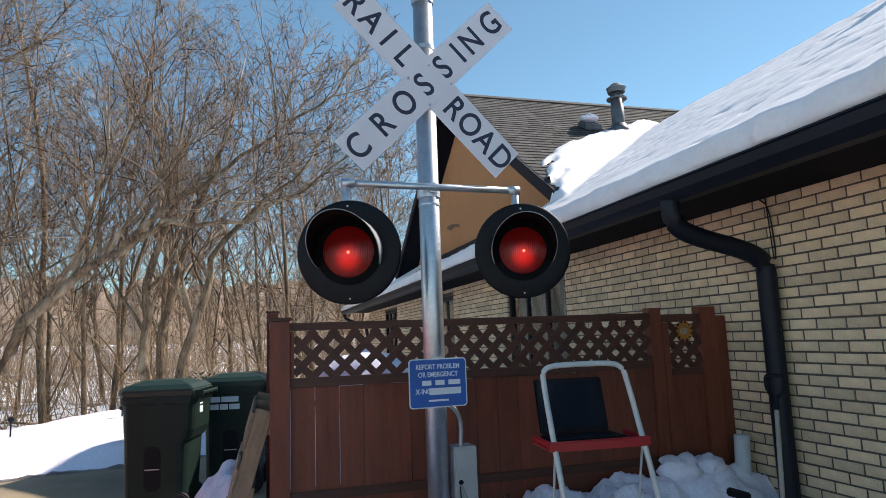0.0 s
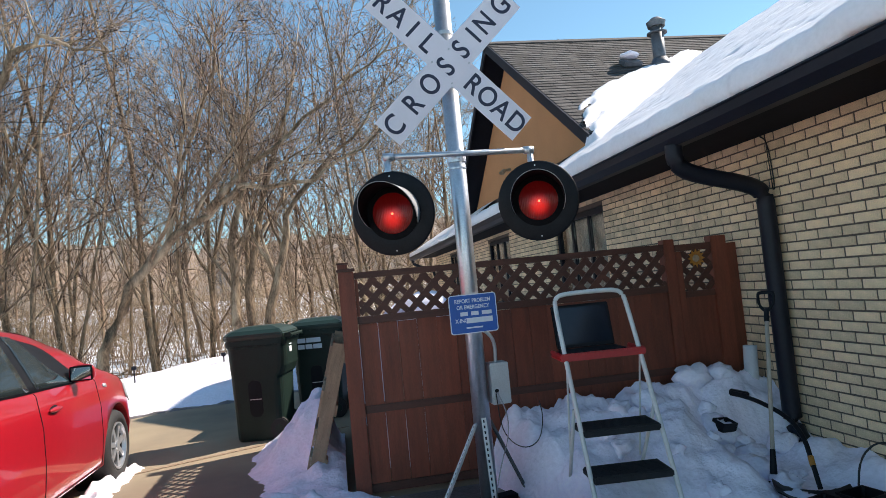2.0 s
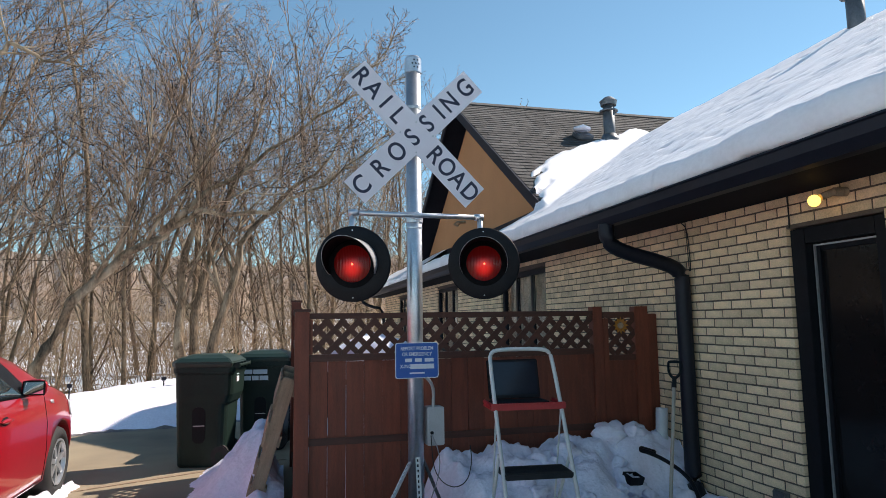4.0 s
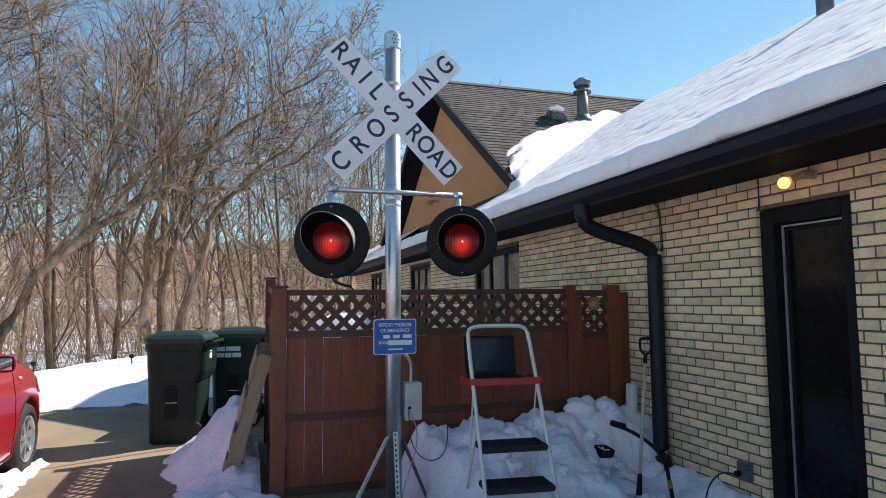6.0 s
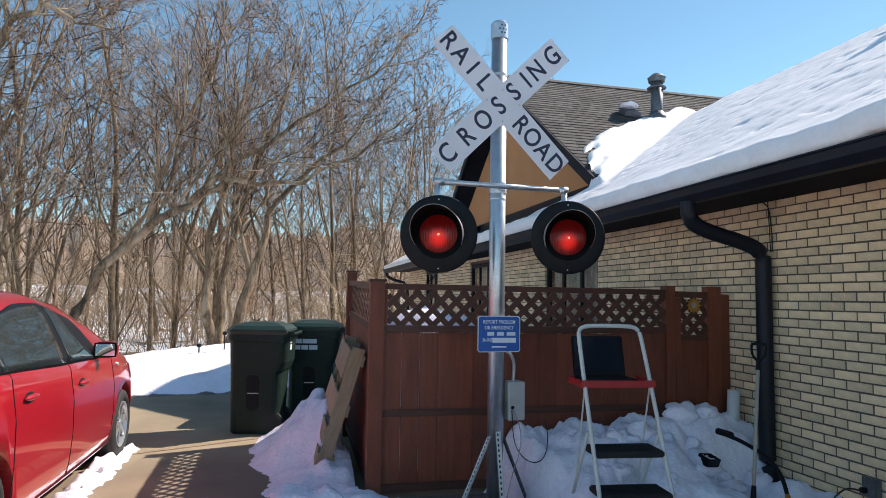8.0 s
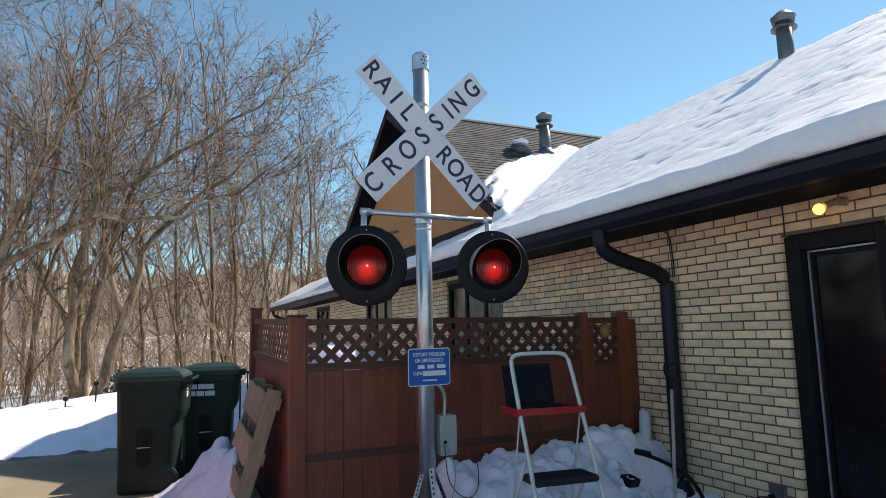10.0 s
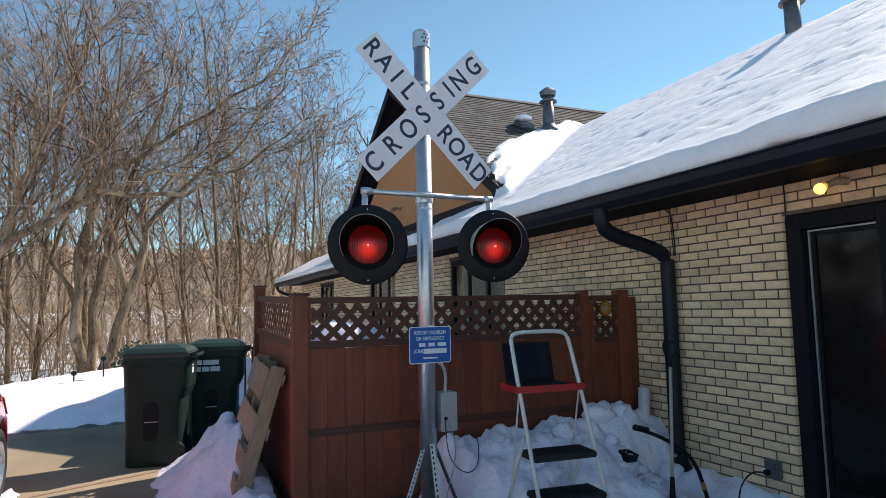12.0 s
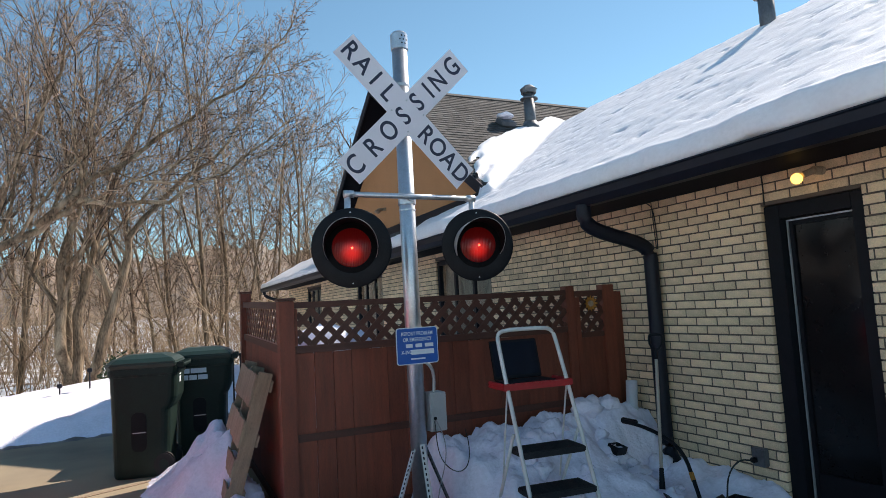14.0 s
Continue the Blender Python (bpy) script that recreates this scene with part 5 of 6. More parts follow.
ob = part("blade", bm, M_BLACK, br, "broad black plastic blade", True)
ob.modifiers.new("thick", "SOLIDIFY").thickness = 0.006
for x, y, turn in ((1.5, -1.14, 14), (1.74, -1.12, 10)):
    sc = thing("plastic_tub", pose(x, y, 0.02, 0, 0, turn) @ Matrix.Diagonal((0.8, 0.8, 0.95, 1)), "low black plastic tub standing by the wall", "tub", "tubs by the wall")
    bm = bmesh.new()
    ring = [[bm.verts.new((sx * (0.095 + 0.022 * k), sy * (0.07 + 0.02 * k), 0.15 * k)) for sx, sy in ((-1, -1), (1, -1), (1, 1), (-1, 1))] for k in (0, 1)]
    bm.faces.new(reversed(ring[0]))
    for k in range(4):
        bm.faces.new((ring[0][k], ring[0][(k + 1) % 4], ring[1][(k + 1) % 4], ring[1][k]))
    bmesh.ops.bevel(bm, geom=[e for e in bm.edges if abs(e.verts[0].co.z - e.verts[1].co.z) > 0.05], offset=0.018, segments=3, affect="EDGES")
    ob = part("tub_wall", bm, M_BLACK, sc)
    ob.modifiers.new("thick", "SOLIDIFY").thickness = 0.005
    bm = bmesh.new()
    for u, v in (((-0.122, -0.098, 0.14), (0.122, -0.088, 0.152)), ((-0.122, 0.088, 0.14), (0.122, 0.098, 0.152)), ((-0.122, -0.088, 0.14), (-0.112, 0.088, 0.152)), ((0.112, -0.088, 0.14), (0.122, 0.088, 0.152))):
        box(bm, u, v)
    part("rim", bm, M_BLACK, sc)
tube = thing("plastic_tube", pose(2.175, 0.34, 0.28, 0, 3.5, 0), "white plastic tube standing in the snow", "tube")
bm = bmesh.new()
rod(bm, (0, 0, 0), (0, 0, 0.48), 0.05, n=24, caps=False)
ob = part("tube_wall", bm, M_PVC, tube, smooth=True)
ob.modifiers.new("thick", "SOLIDIFY").thickness = 0.004
pot = thing("plastic_tray", pose(1.68, -0.02, 0.27, 18, 8, 20) @ Matrix.Diagonal((0.8, 0.8, 0.9, 1)), "black plastic tray half buried in snow", "tray")
bm = bmesh.new()
box(bm, (-0.09, -0.06, 0), (0.09, 0.06, 0.07))
bmesh.ops.delete(bm, geom=[f for f in bm.faces if f.calc_center_median().z > 0.069], context="FACES")
ob = part("tray_wall", bm, M_BLACK, pot)
ob.modifiers.new("thick", "SOLIDIFY").thickness = 0.006

outlet = thing("wall_outlet", pose(WX, -0.85, 0.3), "grey weatherproof outlet with a plugged-in cord", "outlet")
bm = bmesh.new()
box(bm, (-0.055, -0.055, -0.065), (0.0, 0.055, 0.065))
part("cover", bm, M_GALV_GREY, outlet, bev=0.008)
bm = bmesh.new()
box(bm, (-0.1, 0.0, -0.035), (-0.056, 0.035, 0.0))
part("plug", bm, M_BLACK, outlet, bev=0.006)
pipe("cord", [(-0.1, 0.018, -0.018), (-0.2, 0.04, 0.0), (-0.28, 0.08, -0.1), (-0.33, 0.06, -0.28)], 0.006, M_CABLE, outlet, "black cord", 8)
ec = thing("extension_cord", pose(0, 0, 0), "thin cords hanging from the junction box", "cord")
pipe("black_cord", [(0.09, -0.09, 0.72), (0.1, -0.1, 0.5), (0.16, -0.12, 0.4), (0.26, -0.1, 0.35), (0.38, 0.0, 0.37), (0.45, 0.12, 0.48), (0.46, 0.2, 0.58)], 0.0035, M_CABLE, ec, "", 6)
pipe("grey_cord", [(0.095, -0.1, 0.73), (0.14, -0.14, 0.6), (0.13, -0.16, 0.46), (0.05, -0.2, 0.3), (-0.03, -0.3, 0.12)], 0.004, M_WHITE_CABLE, ec, "", 6)

lampw = thing("wall_lamp", pose(2.15, -1.46, 2.205), "glowing bare yellow bulb above the side door", "wall lamp")
bm = bmesh.new()
bmesh.ops.create_uvsphere(bm, u_segments=20, v_segments=14, radius=0.036)
part("bulb", bm, M_BULB, lampw, "glowing yellow bulb", True)
bm = bmesh.new()
rod(bm, (0.03, -0.02, 0.02), (0.1, -0.05, 0.05), 0.022, n=16)
rod(bm, (0.1, -0.05, 0.05), (0.178, -0.06, 0.05), 0.028, n=16)
part("socket", bm, M_PALLET, lampw, "brown lamp socket")
wires = thing("wall_wires", pose(0, 0, 0), "thin dark wires down the brick wall", "wires")
pipe("wire", [(2.315, 0.1, 2.32), (2.318, 0.02, 2.26), (2.32, 0.0, 2.0), (2.32, 0.005, 1.9)], 0.005, M_CABLE, wires, "", 6)
pipe("wire", [(2.318, 0.04, 2.32), (2.32, 0.03, 2.1), (2.32, 0.02, 1.9)], 0.004, M_CABLE, wires, "", 6)
pipe("wire", [(2.32, -1.07, 2.32), (2.32, -1.075, 2.2), (2.32, -1.07, 2.1)], 0.005, M_CABLE, wires, "", 6)
fl = thing("flood_lamp", pose(GX - 0.004, 7.6, 3.5) @ Matrix.Diagonal((1, 0.55, 0.7, 1)), "small brown flood lamp on the gable wall", "flood lamp")
bm = bmesh.new()
rod(bm, (0, 0, 0), (-0.14, 0.0, -0.02), 0.05, 0.03, 12)
rod(bm, (-0.12, 0.0, 0.0), (-0.2, -0.06, -0.1), 0.045, 0.06, 16)
part("lamp_hood", bm, M_PALLET, fl)

# iron railing and garden stakes
rail = thing("iron_railing", pose(-0.62, 4.9, 0), "black iron railing beyond the bins", "railing")
for k in range(9):
    bm = bmesh.new()
    rod(bm, (-0.28 + 0.09 * k, 0.3 - 0.03 * k, 0), (-0.28 + 0.09 * k, 0.3 - 0.03 * k, 1.02), 0.011, n=8)
    part("baluster", bm, M_TRIM, rail)
for z in (0.12, 1.0):
    bm = bmesh.new()
    rod(bm, (-0.3, 0.307, z), (0.46, 0.05, z), 0.014, n=8)
    part("railing_bar", bm, M_TRIM, rail)
for x, y, h in ((-2.62, 8.6, 0.3), (-3.05, 8.4, 0.12), (-4.6, 8.3, 0.25)):
    st = thing("garden_stake", pose(x, y, bank(x, y)), "small dark garden stake in the snow bank", "stake", "stakes in the snow bank")
    bm = bmesh.new()
    rod(bm, (0, 0, -0.1), (0, 0, h), 0.012, n=8)
    part("stem", bm, M_TRIM, st)
    bm = bmesh.new()
    box(bm, (-0.04, -0.03, h - 0.02), (0.04, 0.03, h + 0.05))
    part("stake_head", bm, M_TRIM, st, bev=0.01)


# ---- parked red car ----
car = thing("parked_car", pose(-3.7, 2.93, 0.0), "red hatchback car parked on the driveway", "car")
CL, HW = 4.45, 0.862


def lerp_table(t, u):
    for (a, x), (b, y) in zip(t, t[1:]):
        if u <= b:
            k = (u - a) / (b - a)
            k = k * k * (3 - 2 * k) * 0.4 + k * 0.6
            return x + (y - x) * k
    return t[-1][1]


ROOF = [(0, 0.6), (0.12, 0.74), (0.5, 0.88), (1.0, 0.99), (1.2, 1.07), (1.6, 1.27), (2.0, 1.42), (2.4, 1.48), (2.8, 1.475), (3.3, 1.41), (3.8, 1.28), (4.15, 1.16), (4.3, 1.08), (4.4, 0.8), (4.45, 0.6)]
BELT = [(0, 0.58), (0.12, 0.7), (0.5, 0.82), (1.0, 0.92), (1.4, 0.95), (2.4, 0.985), (3.3, 1.03), (3.9, 1.06), (4.3, 1.02), (4.4, 0.8), (4.45, 0.6)]
PLAN = [(0, 0.5), (0.06, 0.62), (0.25, 0.74), (0.6, 0.83), (1.1, 0.858), (2.2, 0.862), (3.4, 0.85), (4.0, 0.8), (4.35, 0.7), (4.45, 0.6)]
LOW = [(0, 0.3), (0.2, 0.2), (0.6, 0.18), (3.9, 0.18), (4.3, 0.26), (4.45, 0.36)]


def car_ring(u):
    zr, zb, hw, zl = lerp_table(ROOF, u), lerp_table(BELT, u), lerp_table(PLAN, u), lerp_table(LOW, u)
    up_ = max(zr - zb, 0.0)
    tuck = min(0.24, up_ * 0.5)
    zs = zl + 0.42 * (zb - zl)
    return [(0, zl), (hw * 0.86, zl), (hw * 0.965, zl + 0.05), (hw * 0.985, zl + 0.16), (hw, zs), (hw * 0.995, zs + 0.5 * (zb - zs)), (hw * 0.955, zb - 0.02),
            (hw * 0.935, zb + 0.0 * up_), (hw * 0.935 - tuck * 0.3, zb + 0.33 * up_), (hw * 0.935 - tuck * 0.65, zb + 0.68 * up_), (hw * 0.935 - tuck, zb + 0.9 * up_), (hw * 0.935 - tuck - 0.1, zb + 0.98 * up_), (hw * 0.42, zr + 0.008), (0, zr + 0.015)]


def car_point(u, s):
    """A point of the right flank; s counts the ring's corners."""
    r = car_ring(u)
    i = min(int(s), len(r) - 2)
    k = s - i
    return Vector((r[i][0] + (r[i + 1][0] - r[i][0]) * k, -u, r[i][1] + (r[i + 1][1] - r[i][1]) * k))


bm = bmesh.new()
rows = []
N = 64
for i in range(N + 1):
    u = CL * i / N
    ring = car_ring(u)
    full = [(x, z) for x, z in ring] + [(-x, z) for x, z in reversed(ring[1:-1])]
    rows.append([bm.verts.new((x, -u, z)) for x, z in full])
for p, q in zip(rows, rows[1:]):
    for k in range(len(p)):
        k2 = (k + 1) % len(p)
        bm.faces.new((p[k], p[k2], q[k2], q[k]))
bm.faces.new(rows[0]), bm.faces.new(list(reversed(rows[-1])))
bmesh.ops.recalc_face_normals(bm, faces=bm.faces)
body = part("car_body", bm, M_CAR, None, "glossy red painted bodywork", True)
WHEELS = [(0.93, 1), (0.93, -1), (3.63, 1), (3.63, -1)]
cutters = bmesh.new()
for u, s in WHEELS:
    rod(cutters, (s * 0.58, -u, 0.31), (s * 1.0, -u, 0.31), 0.365, n=48)
cm = bpy.data.meshes.new("cutter")
cutters.to_mesh(cm)
cutters.free()
co = new("cutter", cm)
bo = body.modifiers.new("arches", "BOOLEAN")
bo.operation, bo.object, bo.solver = "DIFFERENCE", co, "EXACT"
bpy.context.view_layer.update()
done = bpy.data.meshes.new_from_object(body.evaluated_get(bpy.context.evaluated_depsgraph_get()))
body.modifiers.clear()
body.data = done
bpy.data.objects.remove(co)
if not body.data.materials:
    body.data.materials.append(M_CAR)
body.parent = car


def car_patch(name, u0, u1, s0, s1, material, label="", off=0.004, nu=14, ns=8, shape=None, side=1, parent=None):
    """A panel laid on the flank between two stations and two heights."""
    bm = bmesh.new()
    g = []
    for i in range(nu + 1):
        row = []
        for j in range(ns + 1):
            a, b = i / nu, j / ns
            u, s = u0 + (u1 - u0) * a, s0 + (s1 - s0) * b
            if shape:
                u, s = shape(a, b)
            p = car_point(u, s)
            du, ds = car_point(u + 0.01, s) - p, car_point(u, s + 0.01) - p
            nrm = ds.cross(du).normalized()
            if nrm.x < 0:
                nrm = -nrm
            p = p + nrm * off
            row.append(bm.verts.new((side * p.x, p.y, p.z)))
        g.append(row)
    for i in range(nu):
        for j in range(ns):
            bm.faces.new((g[i][j], g[i + 1][j], g[i + 1][j + 1], g[i][j + 1]))
    ob = part(name, bm, material, parent or car, label, True)
    so = ob.modifiers.new("thick", "SOLIDIFY")
    so.thickness, so.offset = 0.003, 0
    return ob


for side in (1, -1):
    car_patch("window_surround", 0, 0, 0, 0, M_BLACK, "black window surround", 0.003, 30, 8, lambda a, b: (1.46 + 2.44 * a + 0.35 * b * (1 - a) - 0.1 * b * a, 7.02 + 2.75 * b * math.sin(math.pi * min(1, 0.12 + a * 0.95)) ** 0.45), side)
    car_patch("front_side_window", 0, 0, 0, 0, M_GLASS_DARK, "dark tinted side window", 0.007, 14, 8, lambda a, b: (1.62 + 0.7 * a + 0.38 * b * (1 - a) + 0.03 * b, 7.1 + 2.5 * b * min(1, 0.25 + 1.3 * a)), side)
    car_patch("rear_side_window", 0, 0, 0, 0, M_GLASS_DARK, "dark tinted side window", 0.007, 14, 8, lambda a, b: (2.42 + 0.95 * a + 0.03 * b, 7.1 + (2.5 - 0.35 * a) * b), side)
    car_patch("quarter_window", 0, 0, 0, 0, M_GLASS_DARK, "", 0.007, 8, 6, lambda a, b: (3.42 + 0.34 * a, 7.1 + (2.1 - 1.5 * a) * b), side)
    for u in (1.33, 2.37, 3.3):
        car_patch("door_seam", u, u + 0.008, 1.9, 6.95, M_BLACK, "", 0.001, 1, 20, None, side)
    car_patch("sill_seam", 1.33, 3.25, 2.1, 2.16, M_BLACK, "", 0.001, 20, 1, None, side)
    for u in (2.17, 3.1):
        hp = car_point(u, 5.45)
        hd = new("door_handle")
        hd.parent = car
        hd.location = (side * hp.x, hp.y, hp.z)
        bm = bmesh.new()
        bmesh.ops.create_uvsphere(bm, u_segments=16, v_segments=8, radius=1.0)
        for v in bm.verts:
            v.co = Vector((v.co.x * 0.022 + side * 0.016, v.co.y * 0.095, v.co.z * 0.018))
        part("grip", bm, M_CAR, hd, "red door grip", True)
        bm = bmesh.new()
        bmesh.ops.create_uvsphere(bm, u_segments=16, v_segments=8, radius=1.0)
        for v in bm.verts:
            v.co = Vector((v.co.x * 0.006 + side * 0.001, v.co.y * 0.07, v.co.z * 0.034 - 0.004))
        part("grip_recess", bm, M_BLACK, hd, "", True)
    mp = car_point(1.76, 7.2)
    mir = new("door_mirror")
    mir.parent = car
    mir.location = (side * (mp.x + 0.085), mp.y + 0.02, mp.z + 0.05)
    mir.scale = (0.82, 0.82, 0.88)
    bm = bmesh.new()
    bmesh.ops.create_uvsphere(bm, u_segments=24, v_segments=14, radius=1.0)
    for v in bm.verts:
        f = abs(v.co.x) ** 0.6 * (1 if v.co.x > 0 else -1), abs(v.co.z) ** 0.7 * (1 if v.co.z > 0 else -1)
        v.co = Vector((f[0] * 0.11, max(v.co.y, -0.25) * 0.085, f[1] * 0.075))
    part("mirror_shell", bm, M_CAR, mir, "red mirror housing", True)
    bm = bmesh.new()
    box(bm, (-0.098, -0.03, -0.064), (0.098, -0.0225, 0.064))
    part("mirror_rim", bm, M_BLACK, mir, bev=0.02)
    bm = bmesh.new()
    box(bm, (-0.084, -0.033, -0.052), (0.084, -0.0305, 0.052))
    part("mirror_glass", bm, M_MIRROR, mir, bev=0.0)
    bm = bmesh.new()
    rod(bm, (-side * 0.08, 0.02, -0.03), (-side * 0.17, 0.03, -0.1), 0.03, 0.045, 12)
    part("mirror_arm", bm, M_BLACK, mir)
    car_patch("badge", 1.12, 1.2, 5.7, 5.85, M_ALU, "small silver badge", 0.004, 2, 2, None, side)
    car_patch("rear_lamp", 4.12, 4.34, 6.0, 7.8, M_RED_PLASTIC, "red rear lamp", 0.006, 8, 8, None, side)
    car_patch("head_lamp", 0.12, 0.62, 5.2, 6.4, M_ALU, "clear headlamp", 0.005, 10, 6, None, side)
# windscreen and rear glass lie on the loft between the pillars
for name, u0, u1 in (("windscreen", 1.12, 1.96), ("rear_screen", 3.5, 4.2)):
    bm = bmesh.new()
    g = []
    for i in range(13):
        u = u0 + (u1 - u0) * i / 12
        r = car_ring(u)
        xe = r[10][0] * 0.98
        row = []
        for j in range(17):
            x = -xe + 2 * xe * j / 16
            ax = abs(x)
            z = None
            for (xa, za), (xb, zbb) in zip(r[9:], r[10:]):
                if xb <= ax <= xa:
                    z = za + (zbb - za) * ((xa - ax) / (xa - xb) if xa > xb else 0)
            row.append(bm.verts.new((x, -u, (z if z is not None else r[-1][1]) + 0.006)))
        g.append(row)
    for i in range(12):
        for j in range(16):
            bm.faces.new((g[i][j], g[i + 1][j], g[i + 1][j + 1], g[i][j + 1]))
    part(name, bm, M_GLASS_DARK, car, "dark tinted glass", True)
for u, s in WHEELS:
    wl = new("wheel")
    wl.parent = car
    wl.matrix_basis = pose(s * 0.755, -u, 0.31) @ pose(0, 0, 0, 0, s * 90, 0)
    tb = tyre_mesh(0.31, 0.195, 0.19, 48)
    for v in tb.verts:
        v.co.z -= 0.095
    part("tyre", tb, M_RUBBER, wl, "black tyre", True)
    bm = bmesh.new()
    rod(bm, (0, 0, -0.07), (0, 0, 0.02), 0.195, n=40)
    part("drum", bm, M_BLACK, wl)
    bm = bmesh.new()
    for k in range(7):
        a = 2 * math.pi * k / 7
        m4 = pose(0, 0, 0.062, 0, 0, math.degrees(a))
        box(bm, (0.03, -0.022, -0.012), (0.186, 0.022, 0.008), m4)
    rod(bm, (0, 0, 0.03), (0, 0, 0.078), 0.05, 0.04, 20)
    loops = []
    for r, z in ((0.2, 0.05), (0.2, 0.085), (0.186, 0.085), (0.176, 0.05)):
        loops.append([bm.verts.new((r * math.cos(2 * math.pi * k / 40), r * math.sin(2 * math.pi * k / 40), z)) for k in range(40)])
    for p, q in zip(loops, loops[1:] + loops[:1]):
        for k in range(40):
            k2 = (k + 1) % 40
            bm.faces.new((p[k], p[k2], q[k2], q[k]))
    part("rim", bm, M_ALLOY, wl, "silver alloy rim", bev=0.0)
    bm = bmesh.new()
    rod(bm, (s * 0.56, -u, 0.31), (s * 0.6, -u, 0.31), 0.362, n=40)
    part("wheel_arch", bm, M_BLACK, car)


# ---- bare trees ----
def grow(rng, p, d, length, r, level, out, cfg, guide=None):
    """One limb as a wandering path, and its side shoots; a guide gives the path's main points."""
    n = (9, 8, 6, 4, 2)[level]
    tip = r * (0.3, 0.22, 0.3, 0.45, 0.6)[level]
    pts = [(tuple(p), r)]
    p, d = Vector(p), Vector(d).normalized()
    wander, rise = cfg["wander"][level], cfg["rise"][level]
    ways = []
    if guide:
        tip = 0.012
        marks = [p] + [Vector(g) for g in guide]
        length = sum((marks[i + 1] - marks[i]).length for i in range(len(marks) - 1))
        n = 3 * (len(marks) - 1)
    for i in range(1, n + 1):
        if guide:
            k, f = divmod(i / 3 - 1e-6, 1)
            q = marks[int(k)].lerp(marks[int(k) + 1], f) + Vector((rng.gauss(0, 0.06), rng.gauss(0, 0.12), rng.gauss(0, 0.06)))
            d = (q - p).normalized()
            p = q
        else:
            d = (d + Vector((rng.gauss(0, wander), rng.gauss(0, wander), rng.gauss(0, wander * 0.7) + rise))).normalized()
            p = p + d * (length / n)
        pts.append((tuple(p), r + (tip - r) * i / n))
        ways.append(d.copy())
    out.setdefault(level, []).append(pts)
    if level >= cfg["deep"]:
        return
    count = cfg["kids"][level]
    for k in range(count):
        f = cfg["from"][level] + (1 - cfg["from"][level]) * (k + rng.random()) / count
        i = min(n - 1, int(f * n))
        a, _ = pts[i]
        b, rad = pts[i + 1]
        q = Vector(a).lerp(Vector(b), f * n - i)
        dd = ways[i]
        side = dd.cross(Vector((rng.gauss(0, 1), rng.gauss(0, 1), rng.gauss(0, 1)))).normalized()
        if guide and side.z < 0 and rng.random() < 0.7:
            side = -side
        spread = cfg["spread"][level] * rng.uniform(0.7, 1.3)
        nd = (dd * math.cos(spread) + side * math.sin(spread)).normalized()
        ln = length * cfg["ratio"][level] * (1.15 - 0.7 * f) * rng.uniform(0.7, 1.25)
        grow(rng, q, nd, ln, max(min(rad * 0.45, r * 0.34), (0.02, 0.011, 0.0075, 0.0055)[level] * cfg["fine"]), level + 1, out, cfg)


def tree_meshes(name, seed, stems, cfg):
    """Trunk and crown of a tree, as two meshes. stems: (foot, way, length, radius) or (foot, points, 0, radius)."""
    rng = random.Random(seed)
    out = {}
    for foot, way, length, r in stems:
        if length:
            grow(rng, foot, way, length, r, 0, out, cfg)
        else:
            grow(rng, foot, (0, 0, 1), 1, r, 0, out, cfg, way)
    trunk = tubes(out.get(0, []), 9)
    limbs = tubes(out.get(1, []), 6)
    o = len(trunk[0])
    tv, tf = trunk[0] + limbs[0], trunk[1] + [tuple(i + o for i in f) for f in limbs[1]]
    c2 = tubes(out.get(2, []), 4)
    c3 = tubes(out.get(3, []) + out.get(4, []), 3)
    o = len(c2[0])
    cv, cf = c2[0] + c3[0], c2[1] + [tuple(i + o for i in f) for f in c3[1]]
    return mesh(name + "_trunk", tv, tf), mesh(name + "_crown", cv, cf)


CFG = dict(wander=(0.07, 0.12, 0.16, 0.2, 0.2), rise=(0.04, 0.06, 0.045, 0.02, 0.0), deep=4, kids=(12, 7, 4, 2), spread=(0.66, 0.65, 0.7, 0.75), ratio=(0.52, 0.55, 0.55, 0.6), fine=1.05)
CFG["from"] = (0.13, 0.2, 0.15, 0.1)
SPREAD = dict(CFG, wander=(0.12, 0.14, 0.15, 0.15, 0.12), rise=(0.02, 0.05, 0.03, 0.02, 0.02), kids=(11, 7, 4, 2), spread=(0.8, 0.7, 0.65, 0.65), ratio=(0.6, 0.58, 0.55, 0.55))
LIGHT = dict(CFG, kids=(9, 6, 4, 2))
STEM = dict(CFG, kids=(13, 8, 5, 2), ratio=(0.42, 0.55, 0.55, 0.55))
STEM["from"] = (0.24, 0.2, 0.15, 0.1)
